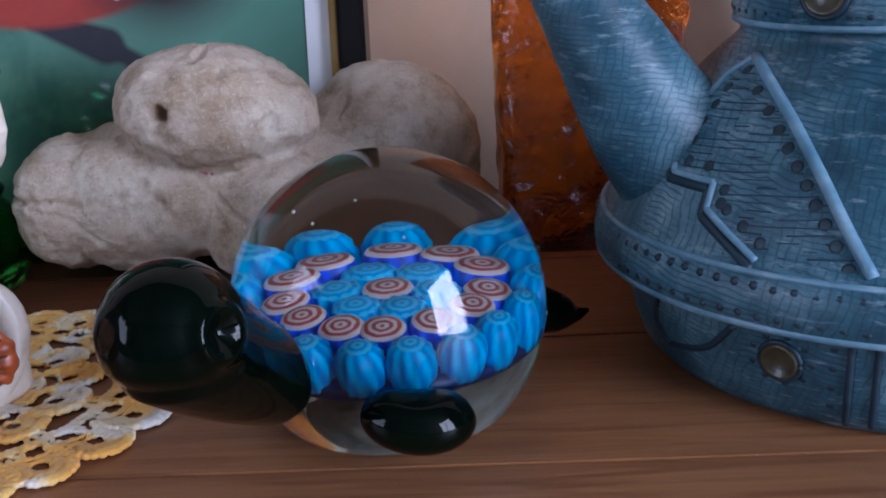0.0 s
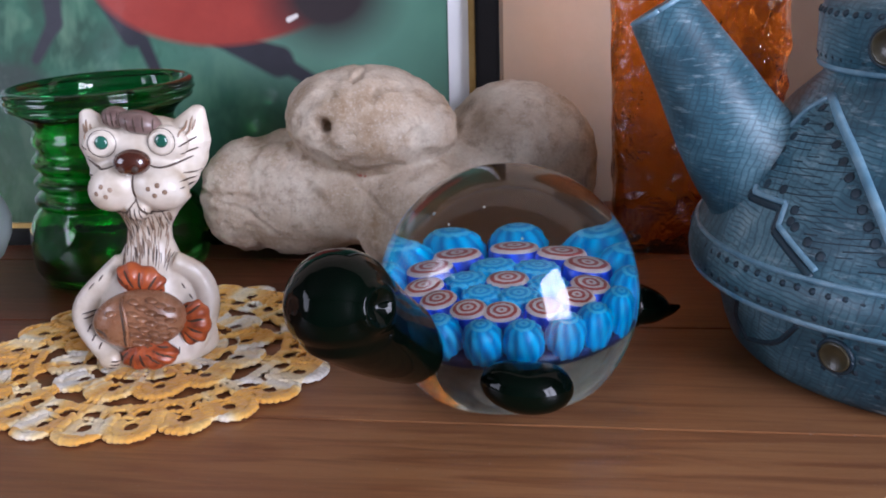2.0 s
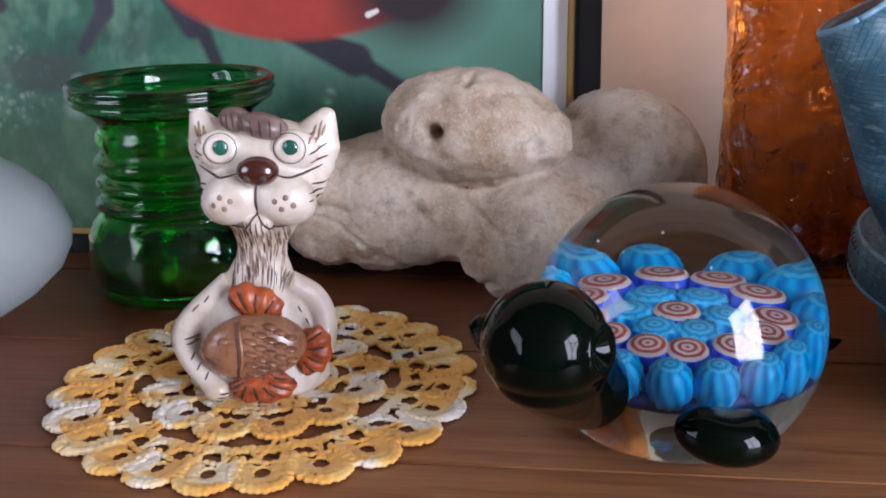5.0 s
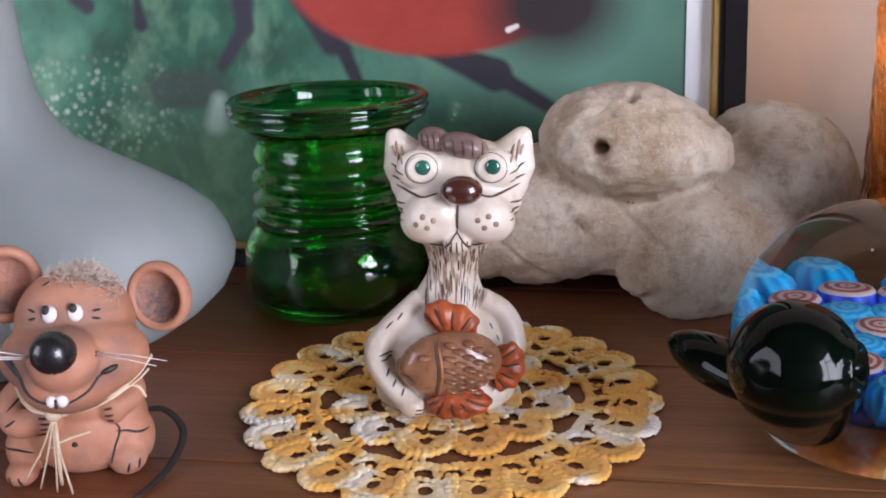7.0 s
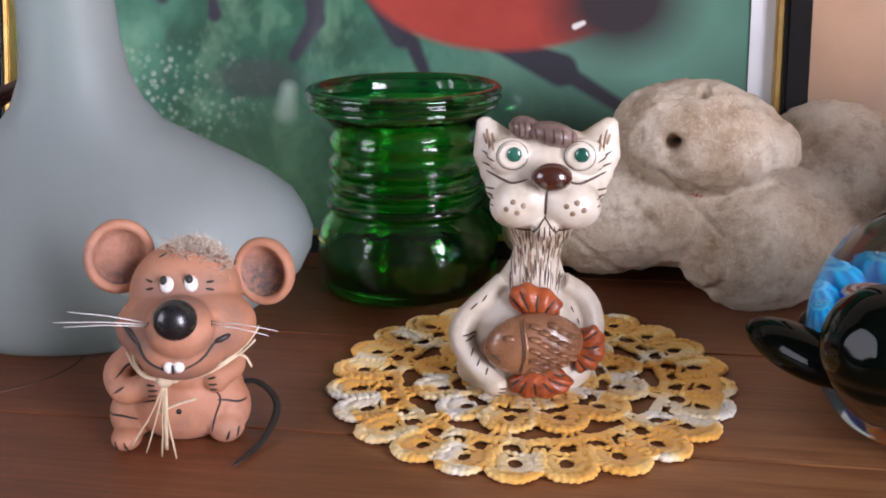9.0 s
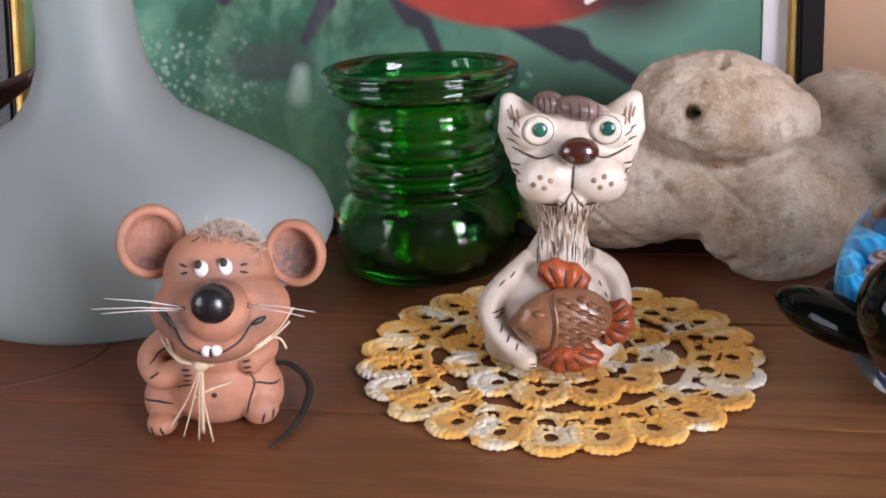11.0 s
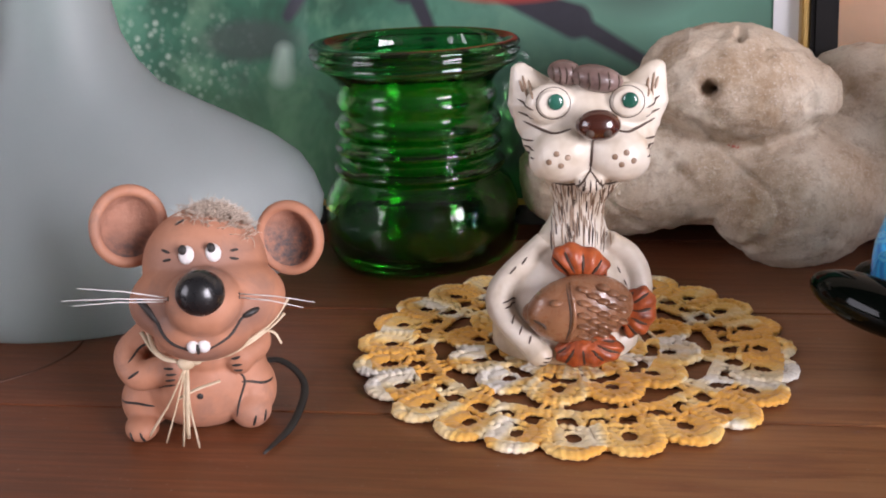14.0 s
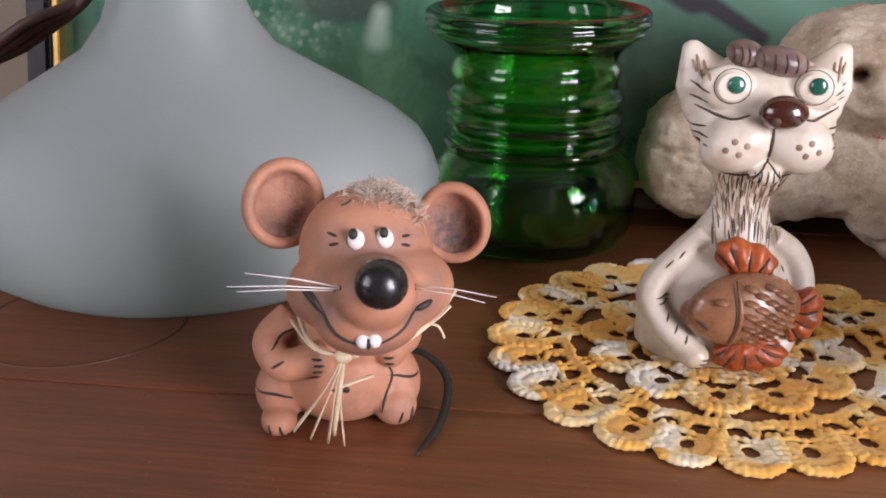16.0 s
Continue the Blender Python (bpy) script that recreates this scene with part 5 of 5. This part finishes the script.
# ---- denim teapot ----
def teapot():
    """Local: -y faces the viewer's side; z up from the foot."""
    t = thing("denim_teapot", pose(0.128, 0.268, 0, 0, 0, -13.3), "blue ceramic teapot modelled as a stitched denim jacket", "teapot")
    prof = [(0.0, 0.001), (0.058, 0.0), (0.0640, 0.0010), (0.0668, 0.004), (0.0690, 0.010), (0.0706, 0.017), (0.0716, 0.0235), (0.0730, 0.0265), (0.0786, 0.0280), (0.0802, 0.0300), (0.0804, 0.034), (0.0796, 0.0385), (0.0776, 0.0408),
            (0.0752, 0.0430), (0.0728, 0.048), (0.069, 0.0545), (0.0660, 0.059), (0.0622, 0.0645), (0.0580, 0.0695), (0.0540, 0.0743), (0.0500, 0.0785), (0.0462, 0.082), (0.0428, 0.0850), (0.0412, 0.0868),
            (0.0418, 0.0885), (0.0432, 0.0900), (0.0438, 0.094), (0.0436, 0.104), (0.0420, 0.108), (0.036, 0.110), (0.0, 0.111)]
    bm = bmesh.new()
    lathe(bm, prof, 128)
    for v in bm.verts:
        v.co *= 1 + 0.006 * noise.noise(v.co * 40)
        v.co.z = max(v.co.z, 0)
    bm.normal_update()
    tree = BVHTree.FromBMesh(bm)
    body = part("body", bm, M["denim"], t)

    def band(name, z, r, material, rad, a0=0.0, a1=2 * math.pi, sub=None):
        bm = bmesh.new()
        pts = [(r * math.cos(a), r * math.sin(a), z) for a in np.linspace(a0, a1, 128)]
        tube(bm, pts, rad, 8, 0)
        return part(name, bm, material, sub or body)

    band("hem", 0.0288, 0.0790, M["seam_light"], 0.0011)
    band("hem", 0.0406, 0.0778, M["seam_light"], 0.0008)
    band("hem", 0.0895, 0.0426, M["seam_light"], 0.0010)

    # stitch holes: rows round the band, one joined part
    holes = bmesh.new()
    for z, r in ((0.0314, 0.0804), (0.0380, 0.0798), (0.0925, 0.0436), (0.1050, 0.0436)):
        n = int(2 * math.pi * r / 0.0046)
        for k in range(n):
            a = 2 * math.pi * k / n
            ball(holes, ((r - 0.0012) * math.cos(a), (r - 0.0012) * math.sin(a), z + 0.0006 * noise.noise(Vector((k, z * 99, 0)))), (0.0015, 0.0015, 0.0012), None, 8)

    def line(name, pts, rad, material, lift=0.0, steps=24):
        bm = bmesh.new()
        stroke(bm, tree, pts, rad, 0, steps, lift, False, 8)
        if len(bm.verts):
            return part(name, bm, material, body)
        bm.free()

    left = [(-0.0351, 0.0824), (-0.0430, 0.0765), (-0.0510, 0.0650), (-0.0527, 0.0562), (-0.0422, 0.0562), (-0.0406, 0.0604), (-0.0435, 0.0505), (-0.0315, 0.0425)]
    right = [(-0.0351, 0.0824), (-0.0260, 0.0714), (-0.0193, 0.0615), (-0.0130, 0.0510), (-0.0076, 0.0425)]
    for side in (left[:4], left[3:5], [left[4], left[6]], left[6:], right):
        line("seam", side, 0.0009 if side is not right else 0.0014, M["seam_light"], 0.0)
    # dark strips along the left lapel paint the shadow under its edge
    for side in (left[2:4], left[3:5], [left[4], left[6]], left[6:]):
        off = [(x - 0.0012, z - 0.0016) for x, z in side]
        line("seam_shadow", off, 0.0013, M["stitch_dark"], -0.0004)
    # stitches beside the seams
    for side, ox, oz in ((left[1:4], 0.0030, 0.0008), (left[3:5], 0.001, 0.0030), ([left[4], left[6]], 0.0030, 0.0004), (left[6:], 0.0028, 0.0022), (right, -0.0034, -0.0012)):
        for (x0, z0), (x1, z1) in zip(side, side[1:]):
            n = max(2, int(math.hypot(x1 - x0, z1 - z0) / 0.0039))
            for k in range(n):
                f = (k + 0.5) / n
                dot(holes, tree, x0 + (x1 - x0) * f + ox, z0 + (z1 - z0) * f + oz, 0.0016, 0, 0.0, 0.10, 10)
    # scored weave across the lapels
    outline = left + right[:0:-1]
    weave, rng = bmesh.new(), random.Random(9)
    for k in range(26):
        z, row = 0.0435 + 0.0015 * k, []
        for j in range(60):
            x = -0.053 + 0.0009 * j
            zz = z + 0.10 * (x + 0.03) + 0.0003 * noise.noise(Vector((x * 90, k, 0)))
            inside = False
            for (x0, z0), (x1, z1) in zip(outline, outline[1:] + outline[:1]):
                if (z0 > zz) != (z1 > zz) and x < x0 + (zz - z0) / (z1 - z0) * (x1 - x0):
                    inside = not inside
            if inside and rng.random() > 0.06:
                row.append((x, zz))
            elif row:
                if len(row) > 4:
                    stroke(weave, tree, row[2:-2] if len(row) > 6 else row[1:-1], rng.uniform(0.00012, 0.00024), 0, len(row), 0.0, False, 5)
                row = []
    tagged(part("weave", weave, M["stitch_dark"], body, "dark scored weave lines"), kind="stuff")
    # lower seams, pocket and buttons
    for pts in ([(-0.0105, 0.0260), (-0.0105, 0.0035)], [(-0.0050, 0.0260), (-0.0050, 0.0035)], [(-0.0560, 0.0240), (-0.0570, 0.0160), (-0.0530, 0.0100)], [(-0.0530, 0.0100), (-0.0430, 0.0150), (-0.0360, 0.0240)]):
        line("seam", pts, 0.0009, M["stitch_dark"], 0.0)
    for x in (-0.0140, -0.0015):
        for k in range(4):
            dot(holes, tree, x, 0.0235 - 0.0052 * k, 0.0011, 0, -0.0001, 0.25, 8)
    for k in range(9):
        a = 2 * math.pi * k / 9
        dot(holes, tree, -0.0252 + 0.0068 * math.cos(a), 0.0180 + 0.0062 * math.sin(a), 0.0011, 0, -0.0001, 0.25, 8)
    tagged(part("stitching", holes, M["stitch_dark"], body, "dark stitch holes"), kind="stuff")
    for x, z, r in ((-0.0252, 0.0180, 0.0046), (-0.0200, 0.0975, 0.0052), (0.0190, 0.0180, 0.0046)):
        p, n = front_hit(tree, x, z)
        q = n.to_track_quat("Z", "Y").to_matrix().to_4x4()
        bm = bmesh.new()
        lathe(bm, [(0.0, 0.0004), (0.70 * r, 0.0006), (0.82 * r, 0.0014), (0.95 * r, 0.0014), (r, 0.0), (0.98 * r, -0.002), (0.0, -0.002)], 32)
        bm.transform(Matrix.Translation(p) @ q)
        b = part("button", bm, M["brass_button"], body, "olive brass button")
        bm = bmesh.new()
        ring = [p + q.to_3x3() @ Vector((r * 1.06 * math.cos(a), r * 1.06 * math.sin(a), 0.0004)) for a in np.linspace(0, 2 * math.pi, 32)]
        tube(bm, ring, 0.0007, 6, 0)
        part("button_rim", bm, M["stitch_dark"], b)
    # spout: a cut sleeve with a wide root
    bm = bmesh.new()
    rim = Vector((-0.0842, -0.0325, 0.1080))
    path = curve_points([(-0.0480, -0.0200, 0.0480), (-0.0610, -0.0265, 0.0660), (-0.0725, -0.0300, 0.0870), tuple(rim)], 24)
    radii = [0.0212 - (0.0212 - 0.0100) * (k / 24) ** 1.05 for k in range(25)]
    tube(bm, path, radii, 40, 0, 1.0)
    for v in bm.verts:
        v.co *= 1 + 0.008 * noise.noise(v.co * 50)
    sp = part("spout", bm, M["denim"], t, "sleeve shaped spout")
    bm = bmesh.new()
    d = (path[-1] - path[-2]).normalized()
    q = d.to_track_quat("Z", "Y").to_matrix()
    tube(bm, [rim + q @ Vector((0.0096 * math.cos(a), 0.0096 * math.sin(a), 0)) for a in np.linspace(0, 2 * math.pi, 40)], 0.0009, 8)
    part("spout_lip", bm, M["seam_light"], sp)
    # dark disc on the capped end stands in for the shaded inside
    bm = bmesh.new()
    lathe(bm, [(0.0, 0.0), (0.0085, 0.0), (0.0085, 0.0006), (0.0, 0.0006)], 32)
    bm.transform(Matrix.Translation(rim) @ q.to_4x4())
    part("spout_hole_shade", bm, M["stitch_dark"], sp)
    # lid
    bm = bmesh.new()
    lathe(bm, [(0.0, 0.1105), (0.027, 0.1108), (0.028, 0.113), (0.022, 0.119), (0.010, 0.123), (0.006, 0.126), (0.009, 0.130), (0.007, 0.135), (0.0, 0.136)], 64)
    part("lid", bm, M["denim"], t)
    return t


teapot()


# ---- amber glass bottle ----
def amber_bottle():
    bm = bmesh.new()
    w, d, h = 0.0345, 0.020, 0.17
    rows, n = 130, 192
    rings = []
    for i in range(rows + 1):
        z = h * i / rows
        f = min(1, z / 0.004) * 0.04 + 0.96
        ring = []
        for k in range(n):
            a = 2 * math.pi * k / n
            c, s = math.cos(a), math.sin(a)
            e = (abs(c) ** 5 + abs(s) ** 5) ** (-1 / 5)
            p = Vector((w * f * e * c, d * f * e * s, z))
            nrm = Vector((c, s, 0))
            fold = 0.0022 * abs(noise.noise(Vector((p.x * 75, p.y * 75, p.z * 16)))) + 0.0010 * noise.noise(Vector((p.x * 60, p.y * 60, p.z * 110)))
            drop = 0.0026 * max(0.0, noise.noise(Vector((p.x * 130, p.y * 130, p.z * 105)))) * min(1, max(0, (p.x - 0.002) / 0.008))
            b = fold - drop
            ring.append(bm.verts.new(p - nrm * b * (1 if i else 0)))
        rings.append(ring)
    for q, r in zip(rings, rings[1:]):
        for k in range(n):
            bm.faces.new((q[k], q[(k + 1) % n], r[(k + 1) % n], r[k]))
    bm.faces.new(rings[0])
    bm.faces.new(rings[-1])
    ob = part("glass_bottle", bm, M["amber_glass"])
    ob.visible_shadow = False                       # clear coloured glass lets the daylight through
    ob.matrix_world = pose(0.0475, 0.3655, 0, 0, 0, 5)
    return tagged(ob, "square amber glass bottle with bark-like relief", "bottle")


amber_bottle()

# cobalt vase at the wall
bm = bmesh.new()
lathe(bm, [(0.0, 0.0), (0.020, 0.0), (0.023, 0.003), (0.027, 0.03), (0.029, 0.06), (0.026, 0.085), (0.020, 0.10), (0.0215, 0.115), (0.0185, 0.116), (0.017, 0.10), (0.022, 0.085), (0.0, 0.02)], 48)
ob = part("cobalt_vase", bm, M["cobalt"])
ob.matrix_world = pose(0.133, 0.388, 0)
tagged(ob, "dark cobalt blue glazed vase by the wall", "vase")

# brown wicker hoop behind the flask
bm = bmesh.new()
for k in range(3):
    pts = curve_points([(-0.062 - 0.004 * k, 0.004 * k, 0.0), (-0.058, 0.0, 0.045), (-0.030, -0.004 * k, 0.062 + 0.003 * k), (0.0, 0.002 * k, 0.085), (0.012, 0.0, 0.125 + 0.004 * k), (0.010, 0.0, 0.16)], 24)
    tube(bm, pts, 0.0022, 8)
ob = part("wicker_hoop", bm, M["brown_cord"])
ob.matrix_world = pose(-0.352, 0.300, 0.002, 0, 0, 5)
tagged(ob, "bent brown wicker rods standing behind the flask", "wicker")
